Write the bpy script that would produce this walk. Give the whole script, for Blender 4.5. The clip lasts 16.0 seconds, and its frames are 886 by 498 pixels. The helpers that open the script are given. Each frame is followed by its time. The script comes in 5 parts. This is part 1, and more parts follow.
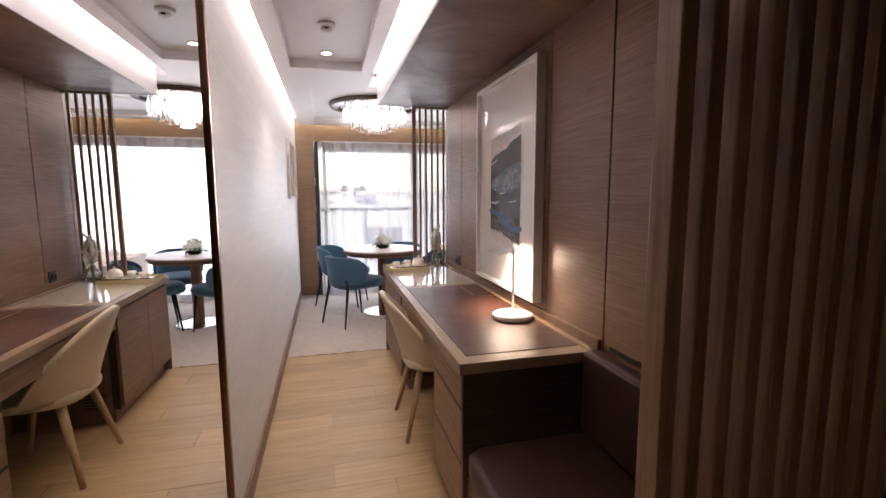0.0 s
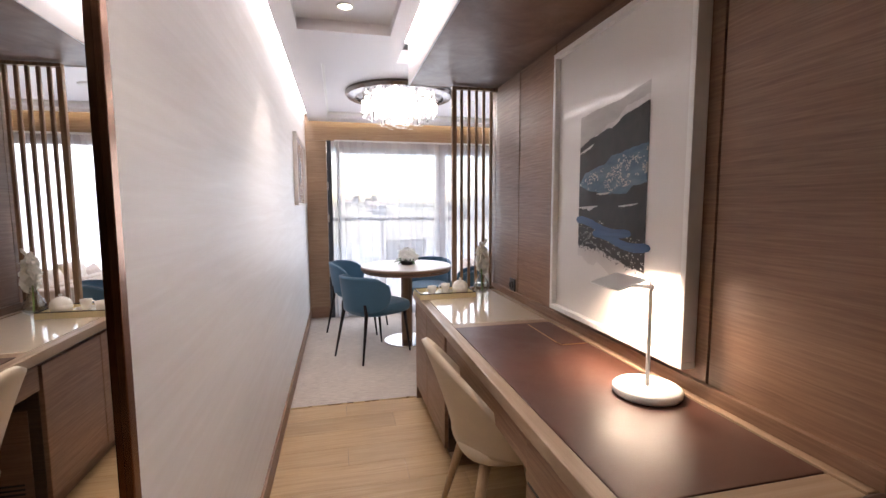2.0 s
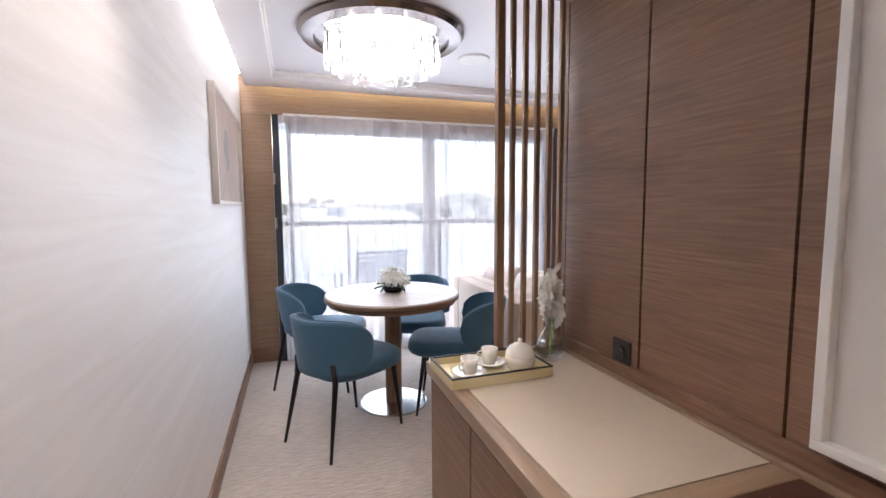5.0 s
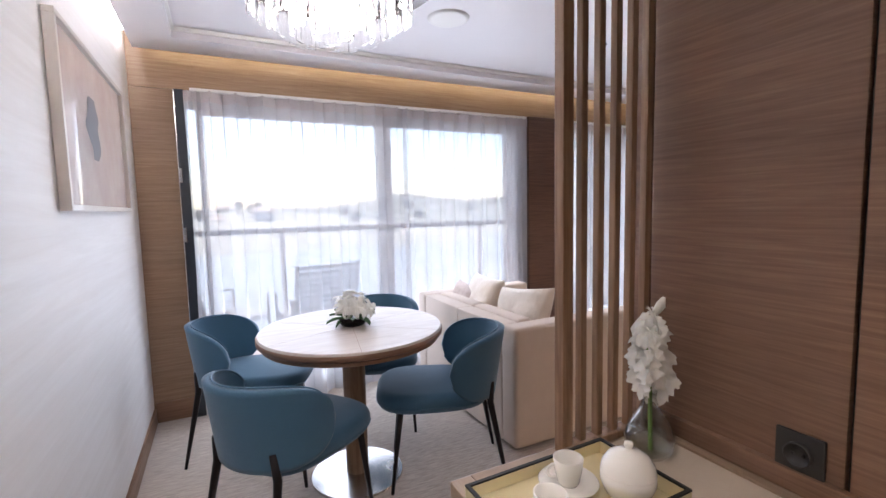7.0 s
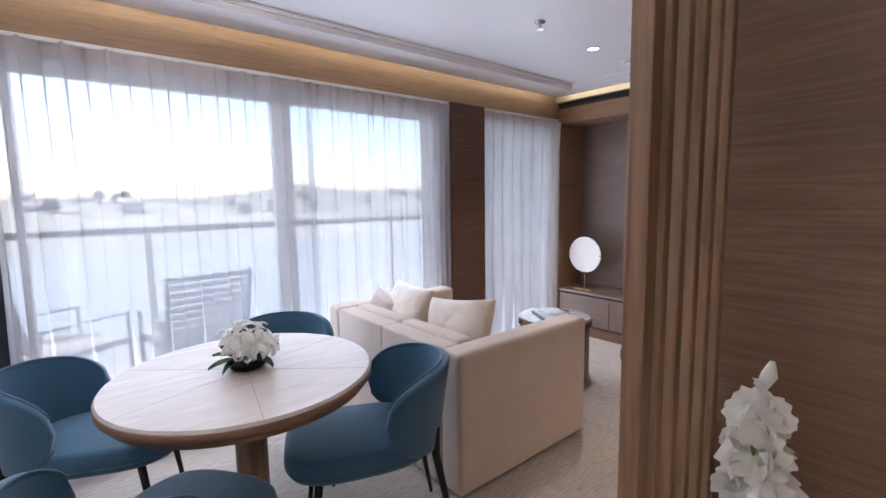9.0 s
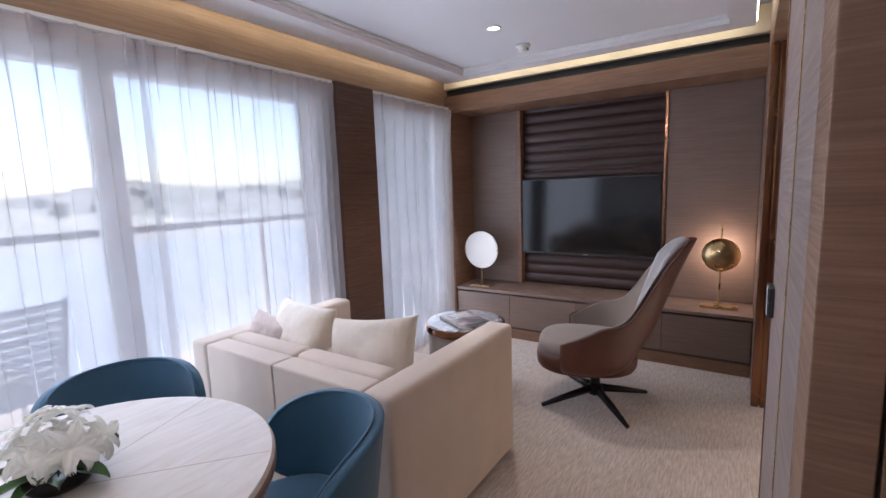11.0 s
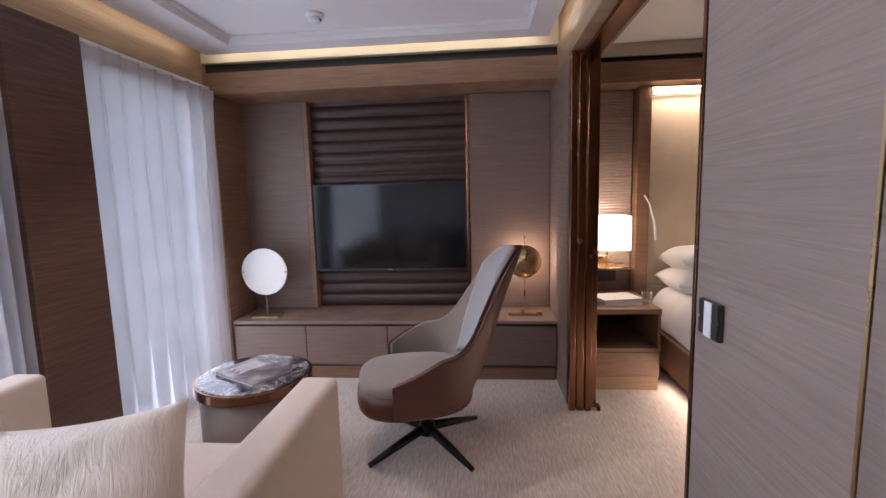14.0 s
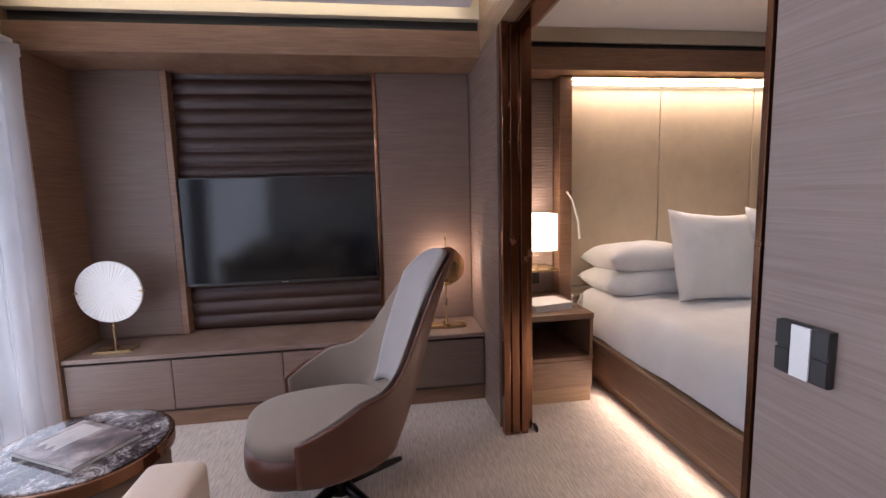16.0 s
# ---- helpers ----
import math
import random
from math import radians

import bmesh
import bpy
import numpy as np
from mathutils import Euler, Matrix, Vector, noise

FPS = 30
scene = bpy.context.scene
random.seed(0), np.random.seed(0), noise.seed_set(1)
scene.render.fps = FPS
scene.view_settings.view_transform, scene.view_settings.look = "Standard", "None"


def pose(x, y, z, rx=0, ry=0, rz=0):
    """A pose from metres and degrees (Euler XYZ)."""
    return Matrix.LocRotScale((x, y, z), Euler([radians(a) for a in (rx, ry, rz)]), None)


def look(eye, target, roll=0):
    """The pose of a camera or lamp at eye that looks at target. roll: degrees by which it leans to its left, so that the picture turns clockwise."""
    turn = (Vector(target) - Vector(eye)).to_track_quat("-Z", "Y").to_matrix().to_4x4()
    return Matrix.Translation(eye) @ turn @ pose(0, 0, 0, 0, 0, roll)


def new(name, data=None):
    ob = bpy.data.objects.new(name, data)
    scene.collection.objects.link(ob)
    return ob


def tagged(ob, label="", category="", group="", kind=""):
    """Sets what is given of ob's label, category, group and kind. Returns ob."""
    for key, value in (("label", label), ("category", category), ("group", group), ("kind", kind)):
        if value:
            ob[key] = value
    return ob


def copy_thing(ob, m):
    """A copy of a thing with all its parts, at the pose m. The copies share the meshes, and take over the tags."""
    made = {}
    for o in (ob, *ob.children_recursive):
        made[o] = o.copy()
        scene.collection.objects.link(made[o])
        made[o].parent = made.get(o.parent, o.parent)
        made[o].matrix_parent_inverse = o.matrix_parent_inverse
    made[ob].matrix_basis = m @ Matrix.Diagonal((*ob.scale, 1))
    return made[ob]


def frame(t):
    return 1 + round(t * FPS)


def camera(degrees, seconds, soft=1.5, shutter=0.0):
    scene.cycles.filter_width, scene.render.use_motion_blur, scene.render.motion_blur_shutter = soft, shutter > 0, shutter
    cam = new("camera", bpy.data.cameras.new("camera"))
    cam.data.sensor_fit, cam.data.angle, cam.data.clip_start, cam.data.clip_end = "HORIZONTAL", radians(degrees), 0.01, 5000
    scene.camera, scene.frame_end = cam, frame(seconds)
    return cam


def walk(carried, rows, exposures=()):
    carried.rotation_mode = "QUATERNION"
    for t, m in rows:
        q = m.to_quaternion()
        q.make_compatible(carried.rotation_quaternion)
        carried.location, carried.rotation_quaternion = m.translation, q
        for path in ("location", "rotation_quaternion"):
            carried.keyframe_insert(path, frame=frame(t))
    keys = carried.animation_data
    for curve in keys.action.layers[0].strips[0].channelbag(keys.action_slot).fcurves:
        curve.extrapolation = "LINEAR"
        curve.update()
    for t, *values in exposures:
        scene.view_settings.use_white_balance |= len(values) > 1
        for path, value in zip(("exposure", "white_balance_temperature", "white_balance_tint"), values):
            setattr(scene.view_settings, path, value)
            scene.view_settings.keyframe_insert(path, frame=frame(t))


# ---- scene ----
cam = camera(89.2, 16.0)
PATH = [
    (0, (0.059, 0.039, 1.373), (0.553, 1.963, 1.135), -0.2),
    (0.5, (0.056, 0.232, 1.379), (0.563, 2.154, 1.152), 0.2),
    (1, (0.058, 0.465, 1.361), (0.531, 2.396, 1.145), -0.0),
    (1.5, (0.054, 0.69, 1.35), (0.502, 2.629, 1.145), -0.2),
    (2, (0.031, 0.934, 1.337), (0.48, 2.873, 1.145), -0.2),
    (2.5, (0.048, 1.18, 1.328), (0.485, 3.122, 1.139), -0.5),
    (3, (0.051, 1.429, 1.331), (0.486, 3.372, 1.134), -0.9),
    (3.5, (0.047, 1.669, 1.325), (0.515, 3.603, 1.13), -0.7),
    (4, (0.051, 1.926, 1.318), (0.585, 3.844, 1.122), -0.3),
    (4.2, (0.064, 2.02, 1.319), (0.607, 3.935, 1.124), -0.2),
    (6.3, (0.066, 2.875, 1.327), (0.849, 4.707, 1.154), -1.3),
    (6.5, (0.083, 2.951, 1.324), (0.88, 4.777, 1.151), -1.4),
    (7, (0.109, 3.137, 1.327), (0.997, 4.92, 1.146), -1.3),
    (7.5, (0.159, 3.298, 1.311), (1.137, 5.033, 1.128), -1.3),
    (8, (0.188, 3.427, 1.3), (1.267, 5.102, 1.117), -1.3),
    (9, (0.233, 3.629, 1.359), (1.492, 5.166, 1.134), -0.9),
    (11.3, (0.447, 4.139, 1.376), (2.143, 5.165, 1.108), -1.9),
    (11.5, (0.478, 4.178, 1.369), (2.21, 5.143, 1.103), -1.7),
    (12, (0.519, 4.257, 1.366), (2.338, 5.049, 1.113), -1.5),
    (12.5, (0.576, 4.322, 1.361), (2.462, 4.945, 1.127), -1.3),
    (13, (0.683, 4.378, 1.341), (2.616, 4.839, 1.118), -1.3),
    (13.5, (0.783, 4.443, 1.335), (2.744, 4.758, 1.102), -1.5),
    (14, (0.903, 4.504, 1.322), (2.881, 4.683, 1.083), -1.5),
    (14.5, (1.005, 4.559, 1.316), (2.99, 4.615, 1.074), -1.2),
    (15, (1.117, 4.6, 1.298), (3.102, 4.517, 1.062), -0.9),
    (15.5, (1.24, 4.609, 1.276), (3.218, 4.429, 1.044), -1.1),
    (16, (1.359, 4.613, 1.275), (3.326, 4.338, 1.04), -1.5),
]
EXPOSURES = [(0, 1.55, 6700, 18), (4, 1.72, 6350, 15), (7, 1.54, 6200, 16), (9, 1.38, 6000, 15), (12.5, 1.34, 5950, 18), (16, 1.34, 6050, 20)]
walk(cam, [(t, look(eye, target, roll)) for t, eye, target, roll in PATH], EXPOSURES)

# ---- world and light ----
world = bpy.data.worlds.new("world")
scene.world = world
world.use_nodes = True
wn = world.node_tree.nodes
sky = wn.new("ShaderNodeTexSky")
sky.sky_type = 'NISHITA'
sky.sun_disc = False
sky.sun_elevation, sky.sun_rotation = radians(52), radians(-25)
sky.air_density, sky.dust_density = 1.0, 1.3
world.node_tree.links.new(sky.outputs[0], wn["Background"].inputs[0])
wn["Background"].inputs[1].default_value = 0.15
sun_data = bpy.data.lights.new("sun", 'SUN')
sun_data.energy, sun_data.angle, sun_data.color = 4.5, radians(10), (1.0, 0.95, 0.88)
sun = new("sun", sun_data)
sun.matrix_world = look((0, 0, 30), (6, -16, 0))


def area(name, m, sx, sy, watts, color):
    d = bpy.data.lights.new(name, 'AREA')
    d.shape, d.size, d.size_y, d.energy, d.color = 'RECTANGLE', sx, sy, watts, color
    ob = new(name, d)
    ob.matrix_world = m
    return ob


def bulb(name, at, watts, color, radius=0.03):
    d = bpy.data.lights.new(name, 'POINT')
    d.energy, d.color, d.shadow_soft_size = watts, color, radius
    ob = new(name, d)
    ob.location = at
    return ob


def spot(name, at, target, watts, color, degrees, radius=0.03):
    d = bpy.data.lights.new(name, 'SPOT')
    d.energy, d.color, d.spot_size, d.spot_blend, d.shadow_soft_size = watts, color, radians(degrees), 0.6, radius
    ob = new(name, d)
    ob.matrix_world = look(at, target)
    return ob


DAY, WARM, SOFT = (0.80, 0.89, 1.0), (1.0, 0.78, 0.57), (1.0, 0.89, 0.77)
# daylight in the two window openings
area("window_light", look((1.25, 6.70, 1.04), (1.25, 3, 0.9)), 2.4, 1.85, 6.5, DAY)
area("window_light", look((3.45, 6.70, 1.04), (3.45, 3, 0.9)), 0.95, 1.85, 3.5, DAY)
area("window_light", look((1.25, 6.33, 1.04), (1.25, 3, 0.9)), 2.4, 1.85, 11.5, DAY)
area("window_light", look((3.45, 6.33, 1.04), (3.45, 3, 0.9)), 0.95, 1.85, 4, DAY)
# lamps
bulb("chandelier_bulb", (0.62, 5.15, 2.17), 7, (1.0, 0.93, 0.86), 0.12)
spot("downlight_beam", (0.09, 3.40, 2.34), (0.09, 3.40, 0), 9, SOFT, 95)
spot("downlight_beam", (0.09, 1.55, 2.34), (0.09, 1.55, 0), 6.5, SOFT, 95)
# unseen downlight, added by continuing the 1.85 m spacing to light the slat screen
spot("downlight_beam", (0.09, -0.30, 2.34), (0.09, -0.30, 0), 2.0, WARM, 110)
spot("downlight_beam", (3.07, 5.44, 2.34), (3.07, 5.44, 0), 19, SOFT, 95)
spot("desk_lamp_beam", (0.95, 2.28, 1.055), (1.10, 2.24, 0.86), 7.5, WARM, 165, 0.03)
bulb("globe_bulb", (4.24, 4.21, 0.83), 2.2, WARM, 0.03)
bulb("bedside_bulb", (4.20, 3.62, 1.02), 1.6, WARM, 0.05)
area("headboard_light", look((4.33, 2.4, 2.045), (4.385, 2.4, 1.6)), 1.75, 0.02, 6, WARM)
area("bed_underglow", look((2.95, 3.27, 0.09), (2.95, 3.45, 0.0)), 1.9, 0.03, 2.2, WARM)
# added fill without any fitting, brightens the bed from the ceiling
spot("bedroom_downlight_beam", (3.3, 2.5, 2.32), (3.3, 2.5, 0), 9, SOFT, 110)

# ---- materials ----


def mat(name, color, rough=0.5, metal=0.0):
    m = bpy.data.materials.new(name)
    m.use_nodes = True
    b = m.node_tree.nodes["Principled BSDF"]
    b.inputs["Base Color"].default_value = (*color, 1)
    b.inputs["Roughness"].default_value = rough
    b.inputs["Metallic"].default_value = metal
    return m, m.node_tree.nodes, m.node_tree.links, b


def coords(n, l, scale, rot=(0, 0, 0)):
    tc, mp = n.new("ShaderNodeTexCoord"), n.new("ShaderNodeMapping")
    mp.inputs["Scale"].default_value = scale
    mp.inputs["Rotation"].default_value = [radians(a) for a in rot]
    l.new(tc.outputs["Object"], mp.inputs[0])
    return mp.outputs[0]


def noise_tex(n, l, vec, scale, detail=6, rough=0.6, distort=0.0):
    t = n.new("ShaderNodeTexNoise")
    l.new(vec, t.inputs["Vector"])
    t.inputs["Scale"].default_value, t.inputs["Detail"].default_value = scale, detail
    t.inputs["Roughness"].default_value, t.inputs["Distortion"].default_value = rough, distort
    return t.outputs[0]


def ramp(n, l, fac, stops):
    r = n.new("ShaderNodeValToRGB")
    e = r.color_ramp.elements
    while len(e) < len(stops):
        e.new(0.5)
    for k, (p, c) in zip(e, stops):
        k.position, k.color = p, (*c, 1)
    l.new(fac, r.inputs[0])
    return r.outputs[0]


def mix(n, l, a, b, fac, mode='MIX'):
    x = n.new("ShaderNodeMix")
    x.data_type, x.blend_type = 'RGBA', mode
    for sock, v in ((x.inputs[6], a), (x.inputs[7], b), (x.inputs[0], fac)):
        if isinstance(v, tuple):
            sock.default_value = (*v, 1)
        elif isinstance(v, float):
            sock.default_value = v
        else:
            l.new(v, sock)
    return x.outputs[2]


def bump(n, l, b, height, strength, dist=0.01):
    k = n.new("ShaderNodeBump")
    k.inputs["Strength"].default_value, k.inputs["Distance"].default_value = strength, dist
    l.new(height, k.inputs["Height"])
    l.new(k.outputs[0], b.inputs["Normal"])


def wood(name, dark, mid, light, grain=(1.2, 1.2, 28), rough=0.42, tone=0.25, strength=0.15):
    """Veneer whose grain is stretched along the axes with a small scale."""
    m, n, l, b = mat(name, mid, rough)
    v = coords(n, l, grain)
    fine = noise_tex(n, l, v, 3.2, 8, 0.62, 0.6)
    col = ramp(n, l, fine, [(0.30, dark), (0.5, mid), (0.68, light)])
    ring = noise_tex(n, l, coords(n, l, tuple(g * 0.34 for g in grain)), 2.6, 3, 0.5, 1.4)
    vein = ramp(n, l, ring, [(0.43, (0, 0, 0)), (0.47, (0.30,) * 3), (0.485, (0, 0, 0)), (0.56, (0, 0, 0)), (0.585, (0.25,) * 3), (0.60, (0, 0, 0))])
    col = mix(n, l, col, light, vein)
    v2 = coords(n, l, tuple(min(g, 6.0) * 0.5 for g in grain))
    big = noise_tex(n, l, v2, 1.3, 3)
    shade = ramp(n, l, big, [(0.3, (1 - tone,) * 3), (0.7, (1.0, 1.0, 1.0))])
    rnd = n.new("ShaderNodeObjectInfo")
    rr = ramp(n, l, rnd.outputs["Random"], [(0.0, (0.88, 0.87, 0.86)), (1.0, (1.06, 1.05, 1.04))])
    col = mix(n, l, mix(n, l, col, shade, 1.0, 'MULTIPLY'), rr, 1.0, 'MULTIPLY')
    l.new(col, b.inputs["Base Color"])
    l.new(ramp(n, l, fine, [(0.3, (rough + 0.12,) * 3), (0.7, (rough - 0.05,) * 3)]), b.inputs["Roughness"])
    bump(n, l, b, fine, strength, 0.004)
    return m


def cloth(name, color, weave=420.0, rough=0.9, amount=0.18, sheen=0.2):
    m, n, l, b = mat(name, color, rough)
    v = coords(n, l, (1, 1, 1))
    fine = noise_tex(n, l, v, weave, 2)
    big = noise_tex(n, l, v, 5.0, 4)
    c = mix(n, l, tuple(k * (1 - amount) for k in color), tuple(min(1, k * (1 + amount)) for k in color), fine)
    c = mix(n, l, c, ramp(n, l, big, [(0.3, (0.9, 0.9, 0.9)), (0.7, (1.0, 1.0, 1.0))]), 1.0, 'MULTIPLY')
    l.new(c, b.inputs["Base Color"])
    b.inputs["Sheen Weight"].default_value = sheen
    bump(n, l, b, fine, 0.25, 0.002)
    return m


def leather(name, color, rough=0.38):
    m, n, l, b = mat(name, color, rough)
    v = coords(n, l, (1, 1, 1))
    vo = n.new("ShaderNodeTexVoronoi")
    vo.inputs["Scale"].default_value = 320
    l.new(v, vo.inputs["Vector"])
    big = noise_tex(n, l, v, 6.0, 5)
    c = mix(n, l, tuple(k * 0.78 for k in color), tuple(k * 1.2 for k in color), big)
    l.new(c, b.inputs["Base Color"])
    l.new(ramp(n, l, big, [(0.3, (rough - 0.05,) * 3), (0.7, (rough + 0.1,) * 3)]), b.inputs["Roughness"])
    bump(n, l, b, vo.outputs["Distance"], 0.12, 0.002)
    return m


def metal(name, color, rough=0.25):
    m, n, l, b = mat(name, color, rough, 1.0)
    v = coords(n, l, (1, 1, 1))
    big = noise_tex(n, l, v, 9.0, 5)
    l.new(ramp(n, l, big, [(0.3, (rough * 0.8,) * 3), (0.7, (rough * 1.3,) * 3)]), b.inputs["Roughness"])
    return m


def paint(name, color, rough=0.55, grain=60.0):
    m, n, l, b = mat(name, color, rough)
    v = coords(n, l, (1, 1, 1))
    f = noise_tex(n, l, v, grain, 4)
    g = noise_tex(n, l, v, 1.5, 3)
    l.new(mix(n, l, color, tuple(k * 0.93 for k in color), g), b.inputs["Base Color"])
    bump(n, l, b, f, 0.05, 0.002)
    return m


def glow(name, color, strength):
    m, n, l, b = mat(name, (0.8, 0.8, 0.8))
    b.inputs["Emission Color"].default_value = (*color, 1)
    b.inputs["Emission Strength"].default_value = strength
    return m


WOOD = wood("oak_veneer", (0.195, 0.102, 0.060), (0.250, 0.138, 0.083), (0.31, 0.182, 0.114), (1.4, 1.4, 42))
WOOD_C = wood("umber_oak", (0.075, 0.034, 0.022), (0.115, 0.056, 0.036), (0.15, 0.078, 0.052), (1.4, 1.4, 42))
WOOD_T = wood("walnut_grey_oak", (0.155, 0.102, 0.078), (0.188, 0.126, 0.099), (0.22, 0.152, 0.121), (1.0, 1.0, 42), 0.46, 0.12)
WOOD_L = wood("oak_light", (0.25, 0.150, 0.084), (0.305, 0.192, 0.114), (0.36, 0.240, 0.152), (1.2, 1.2, 28), 0.42, 0.15)
WOOD_V = wood("oak_upright", (0.17, 0.088, 0.044), (0.28, 0.16, 0.088), (0.36, 0.225, 0.135), (14, 14, 0.7))
WOOD_G = wood("grey_oak", (0.225, 0.165, 0.142), (0.262, 0.196, 0.171), (0.298, 0.228, 0.201), (1.0, 1.0, 42), 0.5, 0.12)
WOOD_LEG = wood("ash_leg", (0.38, 0.24, 0.12), (0.48, 0.31, 0.17), (0.55, 0.38, 0.22), (20, 20, 1))
WOOD_TOP = wood("oak_tabletop", (0.52, 0.45, 0.40), (0.58, 0.51, 0.46), (0.62, 0.56, 0.51), (1.5, 9, 2), 0.36, 0.08)
DESK_EDGE = wood("desk_oak", (0.27, 0.18, 0.115), (0.36, 0.25, 0.165), (0.43, 0.32, 0.22), (14, 0.8, 4), 0.36)
DESK_EDGE_X = wood("desk_oak_cross", (0.30, 0.205, 0.135), (0.36, 0.25, 0.165), (0.41, 0.30, 0.205), (0.8, 14, 4), 0.36)
PLANK = wood("plank_oak", (0.36, 0.22, 0.098), (0.44, 0.283, 0.135), (0.50, 0.335, 0.175), (0.9, 22, 3), 0.42, 0.14)
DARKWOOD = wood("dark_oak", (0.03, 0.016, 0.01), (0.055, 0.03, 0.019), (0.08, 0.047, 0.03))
LEATHER = leather("brown_leather", (0.075, 0.030, 0.020), 0.36)
LEATHER_D = leather("dark_leather", (0.042, 0.017, 0.012), 0.42)
RUST = leather("chestnut_leather", (0.088, 0.026, 0.013), 0.42)
CREAM_LEATHER = leather("cream_leather", (0.56, 0.46, 0.34), 0.42)
BLUE = cloth("teal_upholstery", (0.038, 0.112, 0.184), 500, 0.75)
SOFA = cloth("cream_upholstery", (0.57, 0.465, 0.385), 500, 0.85, 0.08)
TAUPE = cloth("taupe_fabric", (0.24, 0.19, 0.155), 380, 0.9)
GREYF = cloth("grey_fabric", (0.30, 0.28, 0.28), 380, 0.9)
LINEN = cloth("white_linen", (0.80, 0.79, 0.79), 300, 0.9, 0.04)
BRONZE = metal("bronze", (0.26, 0.13, 0.075), 0.22)
DARKMETAL = metal("black_metal", (0.035, 0.03, 0.03), 0.4)
BRASS = metal("brass", (0.48, 0.34, 0.17), 0.28)
STEEL = metal("brushed_steel", (0.55, 0.54, 0.53), 0.22)
CEIL = paint("ceiling_paint", (0.78, 0.76, 0.78), 0.5)
CREAM = paint("cream_paint", (0.60, 0.51, 0.38), 0.5)
WHITE = paint("white_paint", (0.80, 0.79, 0.77), 0.45)
FRAMEW = paint("window_frame_white", (0.72, 0.72, 0.74), 0.35)
DARKFRAME = paint("dark_frame", (0.025, 0.03, 0.04), 0.35)
BLACK = paint("black_gap", (0.012, 0.011, 0.010), 0.6)
PLASTIC = paint("black_plastic", (0.03, 0.028, 0.027), 0.35)
PORCELAIN, _, _, _b = mat("porcelain", (0.80, 0.76, 0.69), 0.12)
_b.inputs["Coat Weight"].default_value = 0.4
LED = glow("led_white", (1.0, 0.97, 0.93), 9)
LED_W = glow("led_warm", (1.0, 0.91, 0.64), 3.6)
LAMP = glow("lamp_lens", (1.0, 0.88, 0.7), 8)
SHADE = glow("lit_shade", (1.0, 0.80, 0.54), 1.5)
TUBE = glow("lamp_tube", (1.0, 0.95, 0.88), 6)


def pane_material():
    """Thin clear sheet: passes light straight through with a faint reflection."""
    m, n, l, b = mat("window_pane", (1, 1, 1))
    t, g, x = n.new("ShaderNodeBsdfTransparent"), n.new("ShaderNodeBsdfGlossy"), n.new("ShaderNodeMixShader")
    g.inputs["Roughness"].default_value = 0.02
    f = n.new("ShaderNodeFresnel")
    f.inputs[0].default_value = 1.45
    l.new(f.outputs[0], x.inputs[0])
    l.new(t.outputs[0], x.inputs[1])
    l.new(g.outputs[0], x.inputs[2])
    l.new(x.outputs[0], n["Material Output"].inputs[0])
    return m


PANE = pane_material()


def thin_glass_material():
    """Blown glass: clear face on, glossy towards its edges."""
    m, n, l, b = mat("thin_glass", (1, 1, 1))
    tr, gl, x, w = n.new("ShaderNodeBsdfTransparent"), n.new("ShaderNodeBsdfGlossy"), n.new("ShaderNodeMixShader"), n.new("ShaderNodeLayerWeight")
    tr.inputs[0].default_value = (0.95, 0.96, 0.95, 1)
    gl.inputs["Roughness"].default_value = 0.02
    w.inputs[0].default_value = 0.22
    l.new(w.outputs["Facing"], x.inputs[0])
    l.new(tr.outputs[0], x.inputs[1])
    l.new(gl.outputs[0], x.inputs[2])
    l.new(x.outputs[0], n["Material Output"].inputs[0])
    return m


THIN = thin_glass_material()


def sheer_material():
    """Voile: half open weave, the rest diffuses and passes light."""
    m, n, l, b = mat("sheer_voile", (0.8, 0.8, 0.8))
    v = coords(n, l, (1, 1, 1))
    f = noise_tex(n, l, v, 4, 2)
    tr, tl, df = n.new("ShaderNodeBsdfTransparent"), n.new("ShaderNodeBsdfTranslucent"), n.new("ShaderNodeBsdfDiffuse")
    for k in (tl, df):
        k.inputs[0].default_value = (0.83, 0.82, 0.84, 1)
    a, c = n.new("ShaderNodeMixShader"), n.new("ShaderNodeMixShader")
    a.inputs[0].default_value = 0.55
    l.new(df.outputs[0], a.inputs[1])
    l.new(tl.outputs[0], a.inputs[2])
    l.new(ramp(n, l, f, [(0.3, (0.60,) * 3), (0.7, (0.66,) * 3)]), c.inputs[0])
    l.new(tr.outputs[0], c.inputs[1])
    l.new(a.outputs[0], c.inputs[2])
    l.new(c.outputs[0], n["Material Output"].inputs[0])
    return m


SHEER = sheer_material()


def wallpaper_material():
    m, n, l, b = mat("silk_wallpaper", (0.7, 0.68, 0.66), 0.42)
    v = coords(n, l, (1, 0.9, 16), (12, 0, 0))
    f = noise_tex(n, l, v, 1.6, 8, 0.65, 0.8)
    l.new(ramp(n, l, f, [(0.3, (0.71, 0.68, 0.66)), (0.55, (0.75, 0.725, 0.71)), (0.75, (0.79, 0.77, 0.755))]), b.inputs["Base Color"])
    l.new(ramp(n, l, f, [(0.3, (0.58,) * 3), (0.75, (0.46,) * 3)]), b.inputs["Roughness"])
    bump(n, l, b, f, 0.05, 0.003)
    return m


WALLPAPER = wallpaper_material()


